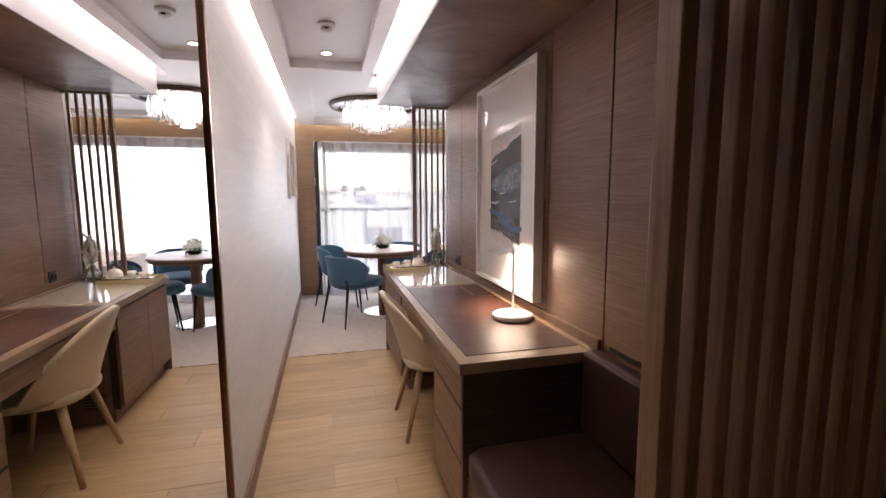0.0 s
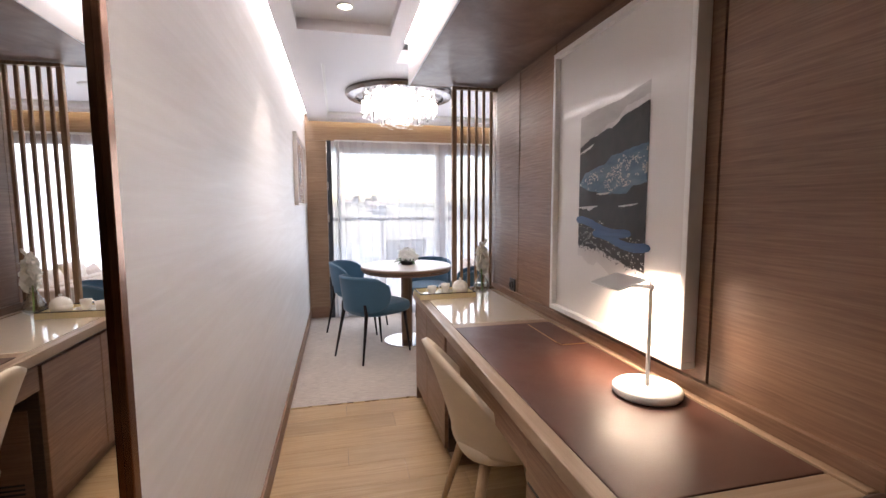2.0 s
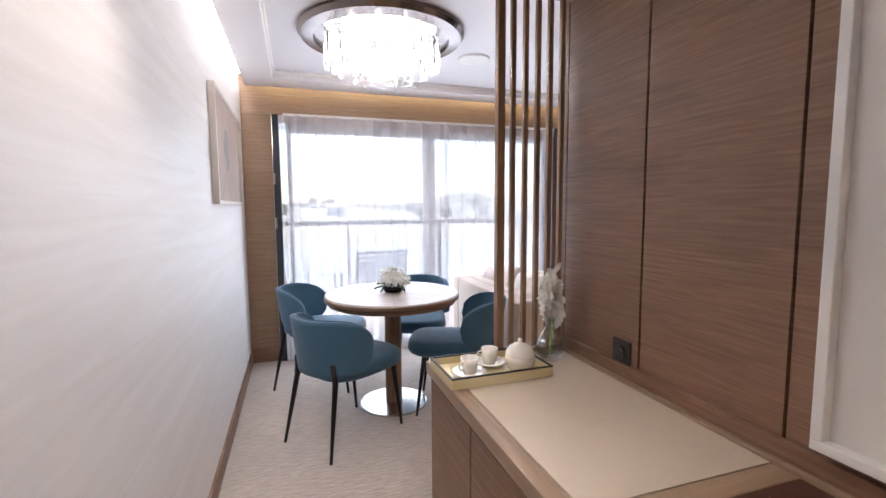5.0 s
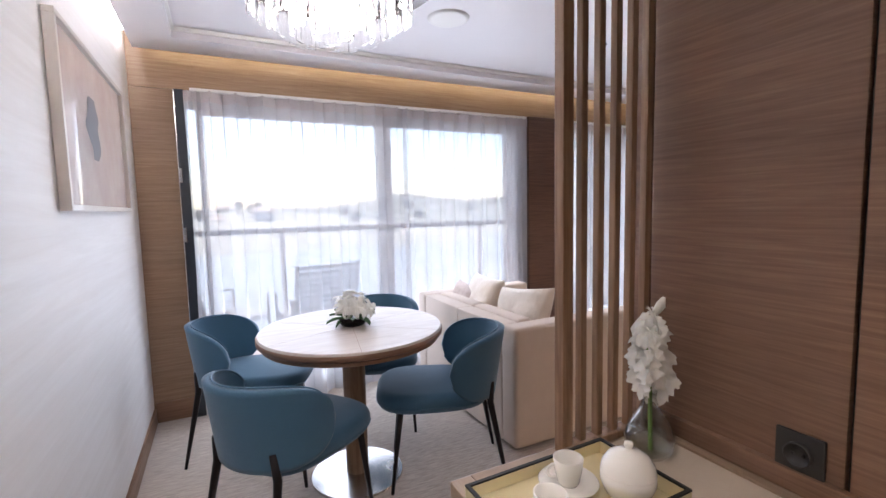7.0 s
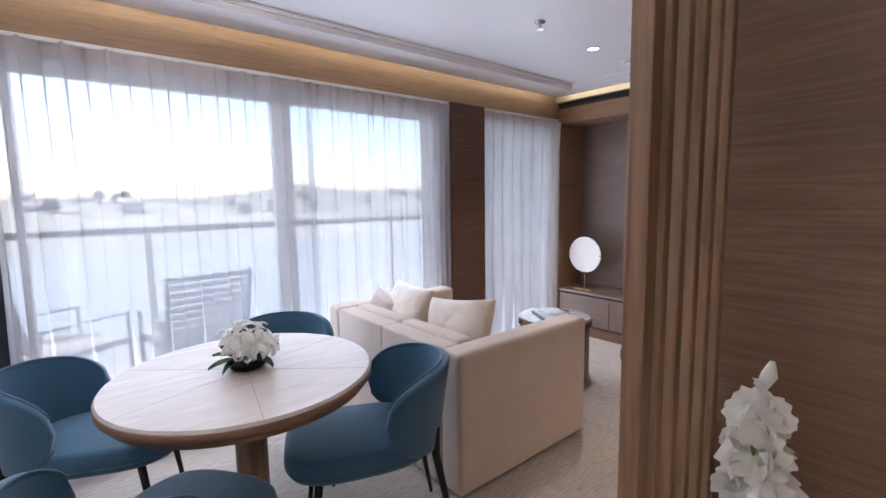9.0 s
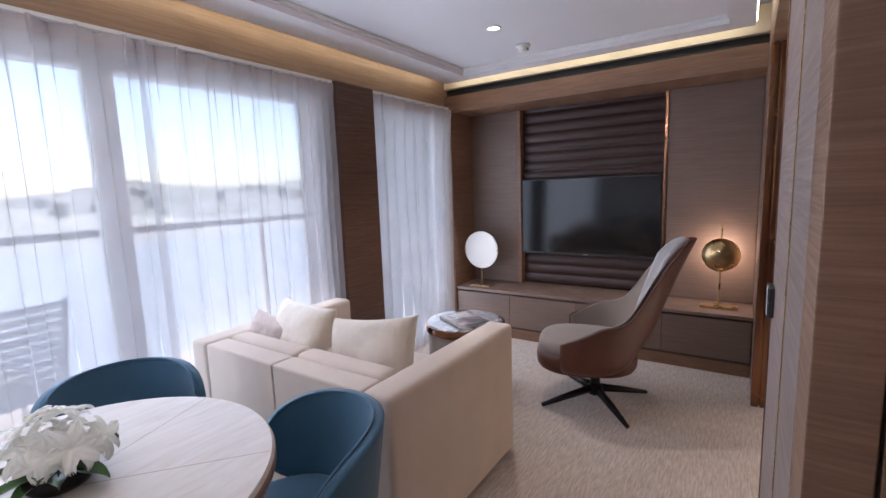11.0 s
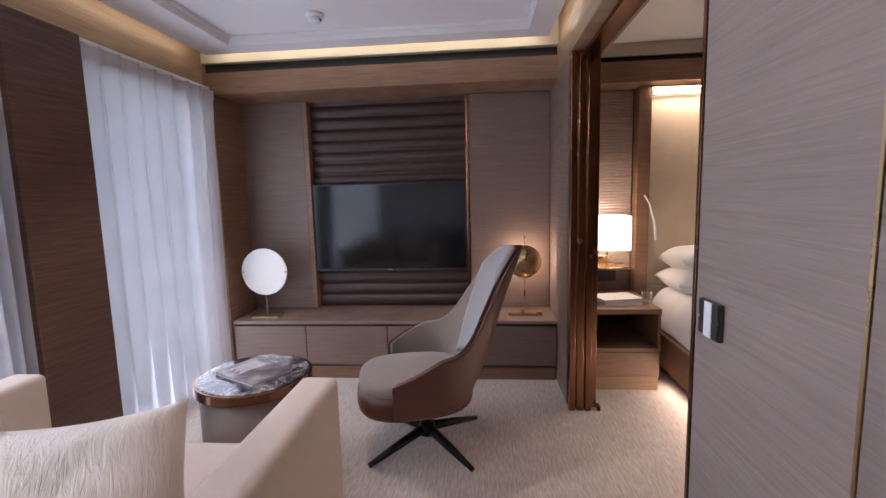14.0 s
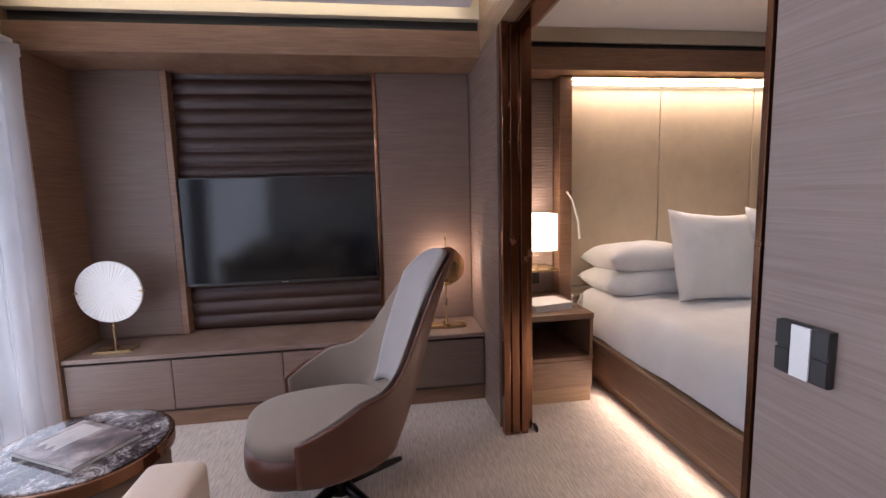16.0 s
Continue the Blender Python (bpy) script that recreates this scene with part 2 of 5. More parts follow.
def carpet_material(name, a, c):
    m, n, l, b = mat(name, a, 1.0)
    v = coords(n, l, (1, 1, 1))
    row = noise_tex(n, l, coords(n, l, (7, 55, 1)), 2.0, 4)
    fine = noise_tex(n, l, v, 260, 3)
    big = noise_tex(n, l, v, 3.0, 4)
    col = mix(n, l, a, c, ramp(n, l, row, [(0.35, (0, 0, 0)), (0.65, (1, 1, 1))]))
    col = mix(n, l, col, ramp(n, l, big, [(0.3, (0.86,) * 3), (0.7, (1.0,) * 3)]), 1.0, 'MULTIPLY')
    col = mix(n, l, col, ramp(n, l, fine, [(0.3, (0.75,) * 3), (0.7, (1.0,) * 3)]), 1.0, 'MULTIPLY')
    l.new(col, b.inputs["Base Color"])
    b.inputs["Sheen Weight"].default_value = 0.3
    bump(n, l, b, fine, 0.5, 0.004)
    return m


CARPET = carpet_material("wool_carpet", (0.47, 0.385, 0.32), (0.72, 0.62, 0.535))


def stone_material(name, base, vein, dark, scale, amount, rough):
    m, n, l, b = mat(name, base, rough)
    v = coords(n, l, (1, 1, 1))
    f = noise_tex(n, l, v, scale, 10, 0.65, 1.6)
    g = noise_tex(n, l, v, scale * 2.3, 8, 0.6, 2.5)
    c = mix(n, l, ramp(n, l, f, [(0.35, dark), (0.5, vein), (0.62, base)]), base, 1.0 - amount)
    c = mix(n, l, c, ramp(n, l, g, [(0.44, (1, 1, 1)), (0.5, tuple(1 - amount * 0.8 for _ in "rgb")), (0.56, (1, 1, 1))]), 1.0, 'MULTIPLY')
    l.new(c, b.inputs["Base Color"])
    b.inputs["Coat Weight"].default_value = 0.3
    return m


MARBLE = stone_material("dark_veined_marble", (0.46, 0.42, 0.42), (0.12, 0.10, 0.11), (0.03, 0.026, 0.032), 6, 1.0, 0.12)
COUNTER = stone_material("cream_stone", (0.60, 0.51, 0.405), (0.59, 0.50, 0.395), (0.575, 0.485, 0.38), 3, 0.03, 0.10)


GLOSSY_ART, _n, _l, _b = mat("glazed_mount", (0.72, 0.69, 0.66), 0.6)
_b.inputs["Coat Weight"].default_value = 1.0
_b.inputs["Coat Roughness"].default_value = 0.02
BLUSH, _n, _l, _b = mat("blush_print", (0.62, 0.50, 0.45), 0.6)
_l.new(ramp(_n, _l, noise_tex(_n, _l, coords(_n, _l, (1, 1, 1)), 4, 5), [(0.3, (0.55, 0.42, 0.38)), (0.7, (0.68, 0.58, 0.53))]), _b.inputs["Base Color"])
_b.inputs["Coat Weight"].default_value = 1.0
MIRROR, _n, _l, _b = mat("mirror_glass", (0.86, 0.85, 0.83), 0.0, 1.0)
SCREEN, _n, _l, _b = mat("tv_screen", (0.004, 0.004, 0.005), 0.12)


def petal_material():
    """Thin white petal: part of the light passes through it."""
    m, n, l, b = mat("white_petal", (0.86, 0.845, 0.80), 0.55)
    v = noise_tex(n, l, coords(n, l, (1, 1, 1)), 60, 4)
    col = ramp(n, l, v, [(0.3, (0.82, 0.80, 0.73)), (0.7, (0.88, 0.87, 0.84))])
    tl, x = n.new("ShaderNodeBsdfTranslucent"), n.new("ShaderNodeMixShader")
    l.new(col, b.inputs["Base Color"])
    l.new(col, tl.inputs[0])
    x.inputs[0].default_value = 0.42
    l.new(b.outputs[0], x.inputs[1])
    l.new(tl.outputs[0], x.inputs[2])
    l.new(x.outputs[0], n["Material Output"].inputs[0])
    return m


PETAL = petal_material()
LEAF, _n, _l, _b = mat("green_leaf", (0.05, 0.12, 0.03), 0.45)
STEM, _n, _l, _b = mat("flower_stem", (0.18, 0.30, 0.08), 0.5)
YELLOW = paint("yellow_lacquer", (0.70, 0.60, 0.36), 0.25)
PAPER = paint("book_paper", (0.75, 0.73, 0.70), 0.7)
COVER, _n, _l, _b = mat("magazine_cover", (0.1, 0.08, 0.08), 0.3)
_l.new(ramp(_n, _l, noise_tex(_n, _l, coords(_n, _l, (1, 1, 1)), 9, 5), [(0.35, (0.03, 0.025, 0.03)), (0.5, (0.16, 0.12, 0.12)), (0.65, (0.42, 0.36, 0.36))]), _b.inputs["Base Color"])
FACE, _n, _l, _b = mat("pleated_disc", (0.78, 0.74, 0.68), 0.5)
DECK = wood("teak_deck", (0.30, 0.25, 0.2), (0.38, 0.32, 0.26), (0.44, 0.38, 0.31), (1, 14, 1))
WICKER = cloth("grey_wicker", (0.35, 0.33, 0.31), 90)

# ---- builders ----


def smooth(me):
    me.polygons.foreach_set("use_smooth", [True] * len(me.polygons))


def part(name, bm, material, parent=None, label="", round_=False):
    me = bpy.data.meshes.new(name)
    bm.to_mesh(me)
    bm.free()
    me.materials.append(material)
    if round_:
        smooth(me)
    ob = new(name, me)
    if parent is not None:
        ob.parent = parent
    if label:
        tagged(ob, label)
    return ob


def holder(name, at, rz, label, category, group=""):
    ob = new(name)
    ob.empty_display_size = 0.1
    ob.matrix_world = pose(*at, 0, 0, rz)
    return tagged(ob, label, category, group)


def bm_box(x0, x1, y0, y1, z0, z1, bevel=0.003, segments=2, bm=None):
    own = bm is None
    bm = bm or bmesh.new()
    r = bmesh.ops.create_cube(bm, size=1)
    for v in r["verts"]:
        v.co = Vector((x0 + (v.co.x + 0.5) * (x1 - x0), y0 + (v.co.y + 0.5) * (y1 - y0), z0 + (v.co.z + 0.5) * (z1 - z0)))
    if bevel and own:
        bmesh.ops.bevel(bm, geom=bm.edges[:], offset=bevel, segments=segments, profile=0.6, affect='EDGES')
    return bm


def box(name, b, material, parent=None, label="", bevel=0.003, segments=2):
    return part(name, bm_box(*b, bevel, segments), material, parent, label)


def structure(name, b, material, label="", bevel=0.0):
    return tagged(box(name, b, material, None, label, bevel), kind="structure")


def bm_lathe(profile, steps=40, sx=1.0, sy=1.0):
    """Turn (radius, height) pairs round z."""
    bm = bmesh.new()
    rings = []
    for r, z in profile:
        if r < 1e-5:
            rings.append([bm.verts.new((0, 0, z))])
        else:
            rings.append([bm.verts.new((r * sx * math.cos(a), r * sy * math.sin(a), z)) for a in (2 * math.pi * i / steps for i in range(steps))])
    for p, q in zip(rings, rings[1:]):
        for i in range(steps):
            j = (i + 1) % steps
            if len(p) == 1 and len(q) > 1:
                bm.faces.new((p[0], q[j], q[i]))
            elif len(q) == 1 and len(p) > 1:
                bm.faces.new((p[i], p[j], q[0]))
            elif len(p) > 1:
                bm.faces.new((p[i], p[j], q[j], q[i]))
    bmesh.ops.recalc_face_normals(bm, faces=bm.faces[:])
    return bm


def moved(bm, m):
    bmesh.ops.transform(bm, matrix=m, verts=bm.verts[:])
    return bm


def bm_tube(points, radii, steps=10):
    """A round bar through points, with a radius at each."""
    bm = bmesh.new()
    rings = []
    pts = [Vector(p) for p in points]
    for i, p in enumerate(pts):
        d = (pts[min(i + 1, len(pts) - 1)] - pts[max(i - 1, 0)]).normalized()
        u = d.cross(Vector((0.31, 0.9, 0.2))).normalized()
        w = d.cross(u)
        rings.append([bm.verts.new(p + radii[i] * (u * math.cos(a) + w * math.sin(a))) for a in (2 * math.pi * k / steps for k in range(steps))])
    for p, q in zip(rings, rings[1:]):
        for k in range(steps):
            bm.faces.new((p[k], p[(k + 1) % steps], q[(k + 1) % steps], q[k]))
    bm.faces.new(rings[0][::-1])
    bm.faces.new(rings[-1])
    bmesh.ops.recalc_face_normals(bm, faces=bm.faces[:])
    return bm


def bm_grid(fn, nu, nv, thick=0.0):
    """A sheet fn(u, v) for u, v in 0..1; with thick, a closed shell grown along the normals."""
    bm = bmesh.new()
    g = [[bm.verts.new(fn(i / nu, j / nv)) for j in range(nv + 1)] for i in range(nu + 1)]
    for i in range(nu):
        for j in range(nv):
            bm.faces.new((g[i][j], g[i + 1][j], g[i + 1][j + 1], g[i][j + 1]))
    if thick:
        bm.normal_update()
        top = {}
        for row in g:
            for v in row:
                top[v] = bm.verts.new(v.co + v.normal * thick)
        for i in range(nu):
            for j in range(nv):
                bm.faces.new([top[v] for v in (g[i][j + 1], g[i + 1][j + 1], g[i + 1][j], g[i][j])])
        rim = [g[i][0] for i in range(nu + 1)] + [g[nu][j] for j in range(1, nv + 1)] + [g[i][nv] for i in range(nu - 1, -1, -1)] + [g[0][j] for j in range(nv - 1, 0, -1)]
        for a, b in zip(rim, rim[1:] + rim[:1]):
            bm.faces.new((b, a, top[a], top[b]))
        bmesh.ops.recalc_face_normals(bm, faces=bm.faces[:])
    return bm


def bm_pad(w, d, z0, z1, power=4.0, edge=0.03, taper=1.0, dome=0.0, steps=48):
    """A cushion with a rounded-square outline and rolled edges."""
    def ring(k, z):
        out = []
        for i in range(steps):
            a = 2 * math.pi * i / steps
            c, s = math.cos(a), math.sin(a)
            r = (abs(c) ** power + abs(s) ** power) ** (-1 / power)
            y = r * s
            t = 1 + (taper - 1) * (0.5 - 0.5 * y)
            out.append(((w / 2 - edge * (1 - k)) * r * c * t, (d / 2 - edge * (1 - k)) * y, z))
        return out
    prof = []
    for i in range(5):
        a = math.pi / 2 * i / 4
        prof.append((math.sin(a), z0 + edge * (1 - math.cos(a))))
    for i in range(5):
        a = math.pi / 2 * i / 4
        prof.append((math.cos(a), z1 - edge * (1 - math.sin(a))))
    bm = bmesh.new()
    rings = [[bm.verts.new(p) for p in ring(k, z)] for k, z in prof]
    for p, q in zip(rings, rings[1:]):
        for i in range(steps):
            bm.faces.new((p[i], p[(i + 1) % steps], q[(i + 1) % steps], q[i]))
    for rr, zz, flip in ((rings[0], z0, True), (rings[-1], z1 + dome, False)):
        inner = [bm.verts.new((v.co.x * 0.5, v.co.y * 0.5, v.co.z + (dome * 0.75 if not flip else 0))) for v in rr]
        c = bm.verts.new((0, 0, zz))
        for i in range(steps):
            j = (i + 1) % steps
            bm.faces.new((rr[i], rr[j], inner[j], inner[i]))
            bm.faces.new((inner[i], inner[j], c))
    bmesh.ops.recalc_face_normals(bm, faces=bm.faces[:])
    return bm


def bm_pillow(w, h, t, seed=0, n=22):
    """A stuffed pillow in the xz plane, thick along y, with pointed corners and creases."""
    bm = bmesh.new()
    sheets = []
    for side in (1, -1):
        g = []
        for i in range(n + 1):
            row = []
            for j in range(n + 1):
                u, v = 2 * i / n - 1, 2 * j / n - 1
                k = ((1 - u ** 4) * (1 - v ** 4)) ** 0.55
                pinch = 1 - 0.09 * (1 - v * v) * abs(u) ** 3
                pinch2 = 1 - 0.09 * (1 - u * u) * abs(v) ** 3
                wob = noise.noise((u * 1.7 + seed, v * 1.7, side * 3.1)) * 0.18 + noise.noise((u * 5 + seed, v * 5, side)) * 0.06
                row.append(bm.verts.new((u * w / 2 * pinch, side * t / 2 * k * (1 + wob), v * h / 2 * pinch2)))
            g.append(row)
        for i in range(n):
            for j in range(n):
                q = (g[i][j], g[i + 1][j], g[i + 1][j + 1], g[i][j + 1])
                bm.faces.new(q if side < 0 else q[::-1])
    bmesh.ops.remove_doubles(bm, verts=bm.verts[:], dist=1e-5)
    return bm


# ---- the large structure ----
XL, YW = -0.325, 6.44          # corridor wall, window wall
ZB, ZR = 2.30, 2.36            # ceiling border, recessed field
carpet = structure("floor_carpet", (-0.6, 4.7, 3.955, 6.75, -0.12, 0.0), CARPET, "pale beige wool carpet with a fine woven rib")
structure("floor_bedroom", (1.17, 4.7, -1.2, 3.955, -0.12, 0.0), CARPET, "pale beige wool carpet in the bedroom")
subfloor = structure("floor_planks", (-0.6, 1.17, -1.8, 3.95, -0.12, -0.008), DARKWOOD, "honey oak plank floor in the corridor")
structure("threshold_trim", (XL, 0.52, 3.948, 3.957, -0.01, 0.002), BRASS, "thin brass threshold strip")
structure("wall_west", (-0.6, XL, 1.76, 6.70, -0.02, 2.5), WALLPAPER, "silky off-white wallpapered wall with brushed streaks")
structure("wall_west_mirror_backing", (-0.6, XL - 0.02, -1.8, 1.745, -0.02, 2.5), DARKWOOD, "wall behind the mirror")
structure("baseboard", (XL, XL + 0.014, 1.77, 6.42, 0.0, 0.10), WOOD, "brown oak baseboard along the pale wall", 0.002)
structure("wall_south", (-0.6, 1.4, -1.9, -1.8, -0.1, 2.5), WOOD, "oak panelled wall behind the entrance")
structure("wall_east_core", (1.131, 1.23, -1.8, 3.93, -0.02, 2.5), WOOD, "partition between corridor and bedroom")
structure("wall_bedroom_south", (1.2, 4.7, -1.3, -1.2, -0.1, 2.5), WOOD_L, "oak bedroom wall")
structure("wall_tv", (4.46, 4.7, -1.2, 6.75, -0.1, 2.5), WOOD_T, "oak wall behind the television and the bed")
structure("wall_window_header", (XL, 4.46, YW, 6.75, 2.10, 2.5), WOOD_L, "light oak beam above the windows")
structure("wall_window_left", (XL, -0.09, YW, 6.75, -0.02, 2.097), WOOD_L, "light oak panel beside the balcony door")
structure("trim", (XL + 0.01, -0.095, YW - 0.012, YW, 0.0, 0.13), WOOD, "oak plinth below the panel", 0.002)
structure("column", (2.56, 2.92, 6.34, 6.75, 0.0, 2.097), WOOD_C, "dark brown oak clad column between the windows", 0.004)
structure("wall_window_right", (3.97, 4.46, 6.36, 6.75, -0.02, 2.097), WOOD, "oak return beside the window")
structure("window_bottom_track", (-0.09, 3.97, 6.50, 6.62, 0.0, 0.03), STEEL, "metal sliding door track")

# ceilings
structure("ceiling", (-0.6, 4.7, -1.9, 6.75, 2.45, 2.6), CEIL, "white painted ceiling")
bmc = bmesh.new()
for b in ((-0.275, 0.44, 3.6, 4.20, ZB, ZR), (-0.275, -0.165, -1.8, 3.6, ZB, ZR), (0.345, 0.44, -1.8, 3.6, ZB, ZR),
          (-0.275, -0.06, 4.20, 6.35, ZB, ZR), (-0.06, 3.78, 6.10, 6.35, ZB, ZR), (3.78, 3.92, 4.075, 6.35, ZB, ZR), (0.44, 3.78, 4.075, 4.21, ZB, ZR),
          (-0.275, 3.92, 4.075, 6.35, ZR, ZR + 0.03), (-0.275, 0.44, -1.8, 4.075, ZR, ZR + 0.03)):
    bm_box(*b, 0, 1, bmc)
tagged(part("ceiling_border", bmc, CEIL, None, "white ceiling with a shallow recessed field and moulded edge"), kind="structure")
bmm = bmesh.new()
for b in ((-0.06, 3.78, 6.085, 6.10, ZR - 0.025, ZR - 0.002), (3.765, 3.78, 4.21, 6.085, ZR - 0.025, ZR - 0.002), (-0.06, -0.045, 4.21, 6.085, ZR - 0.025, ZR - 0.002), (-0.045, 3.765, 4.21, 4.225, ZR - 0.025, ZR - 0.002)):
    bm_box(*b, 0, 1, bmm)
tagged(part("ceiling_moulding", bmm, WHITE, None, "small white cornice moulding round the recess"), kind="structure")
structure("ceiling_bedroom", (1.23, 4.40, -1.2, 3.80, 2.33, 2.36), CEIL, "white bedroom ceiling")


def strip(name, b, material, label):
    return tagged(box(name, b, material, None, label, 0.0), label, "light", "cove lighting", "structure")


strip("cove_light", (XL + 0.006, -0.281, 1.0, 6.30, 2.375, 2.385), LED, "bright white led line along the pale wall")
strip("cove_light", (0.452, 0.498, 0.9, 3.90, 2.375, 2.385), LED, "bright white led line along the soffit")
strip("cove_light", (-0.2, 3.86, 6.352, 6.358, 2.32, 2.335), LED_W, "warm led line above the window beam")
strip("cove_light", (3.922, 3.928, 4.10, 6.33, 2.32, 2.335), LED_W, "warm led line above the television wall")
strip("cove_light", (1.15, 3.90, 4.068, 4.074, 2.32, 2.335), LED_W, "warm led line above the sliding partition")
strip("cove_light", (4.36, 4.366, -1.0, 3.70, 2.37, 2.385), LED_W, "warm led line in the bedroom ceiling")

# soffit over the desk
structure("soffit", (0.51, 1.13, -1.8, 3.965, 2.13, 2.5), WOOD, "brown oak soffit above the desk")
structure("soffit_face", (0.502, 0.51, -1.8, 3.969, 2.126, 2.42), CEIL, "cream painted face of the soffit")
structure("soffit_end", (0.51, 1.13, 3.965, 3.971, 2.126, 2.42), CEIL, "cream painted end of the soffit")


def panel_wall(name, axis, plane, thick, cuts, z0, z1, material, label, gap=0.004):
    """Veneer panels side by side with open shadow joints; one object for each panel under a backing."""
    if axis == "x":
        back = structure(name, (plane + thick, plane + thick + 0.012, cuts[0], cuts[-1], z0, z1), BLACK, label)
    else:
        back = structure(name, (cuts[0], cuts[-1], plane - thick - 0.012, plane - thick, z0, z1), BLACK, label)
    for a, b in zip(cuts, cuts[1:]):
        if axis == "x":
            box("panel", (plane, plane + thick, a + gap, b - gap, z0, z1), material, back, "", 0.002)
        else:
            box("panel", (a + gap, b - gap, plane - thick, plane, z0, z1), material, back, "", 0.002)
    return back


panel_wall("wall_desk", "x", 1.10, 0.018, [-1.8, -0.6, 0.6, 1.55, 2.03, 3.05, 3.505, 3.93], 0.0, 2.128, WOOD, "brown oak veneer panels with horizontal grain and dark joints")
structure("wall_end_trim", (1.10, 1.23, 3.931, 4.0, 0.0, 2.5), WOOD, "oak end of the desk wall", 0.002)
# partition towards the bedroom: sliding leaf, header, post
structure("wall_partition_core", (1.232, 2.003, 3.83, 3.963, 0.0, 2.098), BLACK, "core of the partition")
leaf = panel_wall("wall_partition", "y", 4.0, 0.022, [1.232, 1.525, 2.004], 0.0, 2.098, WOOD_G, "grey-brown oak partition panels with fine grain and brass joint")
structure("trim_partition_edge", (2.004, 2.016, 3.83, 4.003, 0.0, 2.098), BRONZE, "dark bronze edge of the sliding leaf", 0.001)
structure("trim_joint", (1.522, 1.528, 3.983, 4.002, 0.0, 2.098), BRASS, "thin brass joint")
structure("partition_header", (1.23, 4.46, 3.80, 4.0, 2.10, 2.44), WOOD_L, "light oak header over the sliding opening", 0.002)
structure("header_track", (2.02, 3.56, 3.84, 3.93, 2.075, 2.099), BRONZE, "bronze sliding track")
structure("wall_side", (3.64, 4.46, 3.83, 4.0, 0.0, 2.098), WOOD_T, "oak return between post and television wall", 0.002)
jamb = tagged(holder("sliding_frame", (3.55, 3.85, 0), 0, "polished bronze sliding door frame beside the bedroom opening", "door frame"), kind="structure")
for x0, x1, y0, y1 in ((0.0, 0.03, 0.115, 0.15), (0.006, 0.03, 0.065, 0.105), (0.0, 0.03, 0.02, 0.055), (0.03, 0.05, 0.02, 0.15), (0.05, 0.068, -0.02, 0.03)):
    box("upright", (x0, x1, y0, y1, 0.0, 2.097), BRONZE, jamb, "", 0.003)
box("floor_pin", (0.0, 0.05, -0.035, -0.022, 0.0, 0.03), DARKMETAL, jamb)
structure("wall_tv_bulkhead", (4.0, 4.46, 4.0, YW, 2.06, 2.205), WOOD, "brown oak bulkhead over the television", 0.002)
structure("wall_tv_bulkhead_top", (4.0, 4.46, 4.0, YW, 2.27, 2.44), CREAM, "cream painted lip above the air slot", 0.001)
structure("air_slot", (4.05, 4.46, 4.0, YW, 2.206, 2.269), BLACK, "dark linear air outlet")
structure("wall_bed_bulkhead", (4.22, 4.46, -1.2, 3.80, 2.06, 2.20), WOOD, "oak bulkhead above the bed")
structure("bed_air_slot", (4.26, 4.46, -1.2, 3.80, 2.201, 2.239), BLACK, "dark linear air outlet")
structure("wall_bed_bulkhead_top", (4.24, 4.46, -1.2, 3.80, 2.24, 2.33), CREAM, "cream painted band above the slot")

# mirror
mirror = tagged(holder("wall_mirror", (XL, 0, 0), 0, "tall wall mirror with a dark bronze edge strip", "mirror"), kind="structure")
box("glass", (-0.018, 0.0, -1.78, 1.742, 0.0, 2.36), MIRROR, mirror, "", 0.0)
box("edge_strip", (-0.012, 0.012, 1.743, 1.768, 0.0, 2.36), BRONZE, mirror, "", 0.002)

# windows
RAILTOP = paint("grey_lintel", (0.20, 0.19, 0.20), 0.5)


def window(name, x0, x1, mullions, label):
    w = tagged(holder(name, (0, 6.56, 0), 0, label, "window"), kind="structure")
    y0, y1 = -0.04, 0.04
    box("frame", (x0, x1, y0, y1, 1.975, 2.095), RAILTOP, w, "grey top rail")
    box("frame", (x0, x1, y0, y1, 0.031, 0.09), FRAMEW, w)
    edges = [x0] + mullions + [x1]
    for i, x in enumerate(edges):
        wd = 0.03 if i in (0, len(edges) - 1) else 0.055
        box("frame", (max(x0, x - wd), min(x1, x + wd), y0 - 0.004, y1 - 0.004, 0.09, 1.975), FRAMEW, w)
    for a, b in zip(edges, edges[1:]):
        p = box("pane", (a + 0.03, b - 0.03, -0.004, 0.004, 0.09, 1.985), PANE, w, "", 0.0)
        p.visible_shadow = False
    return w


win = window("window_1", 0.02, 2.56, [1.30], "white framed sliding balcony doors with clear glass")
box("handle", (1.255, 1.275, -0.075, -0.046, 1.56, 1.63), STEEL, win, "small steel latch")
window("window_2", 2.92, 3.97, [], "white framed tall window with clear glass")
dj = tagged(holder("balcony_door_jamb", (-0.09, 6.40, 0), 0, "dark slate door jamb with chrome hinges beside the window", "door jamb"), kind="structure")
box("jamb", (0.0, 0.055, 0.0, 0.3, 0.0, 2.095), DARKFRAME, dj)
box("chrome_edge", (-0.003, 0.004, -0.006, 0.0, 0.0, 2.09), STEEL, dj)
for z in (0.5, 1.15, 1.52):
    box("hinge", (0.0, 0.02, -0.016, -0.0065, z, z + 0.09), STEEL, dj)

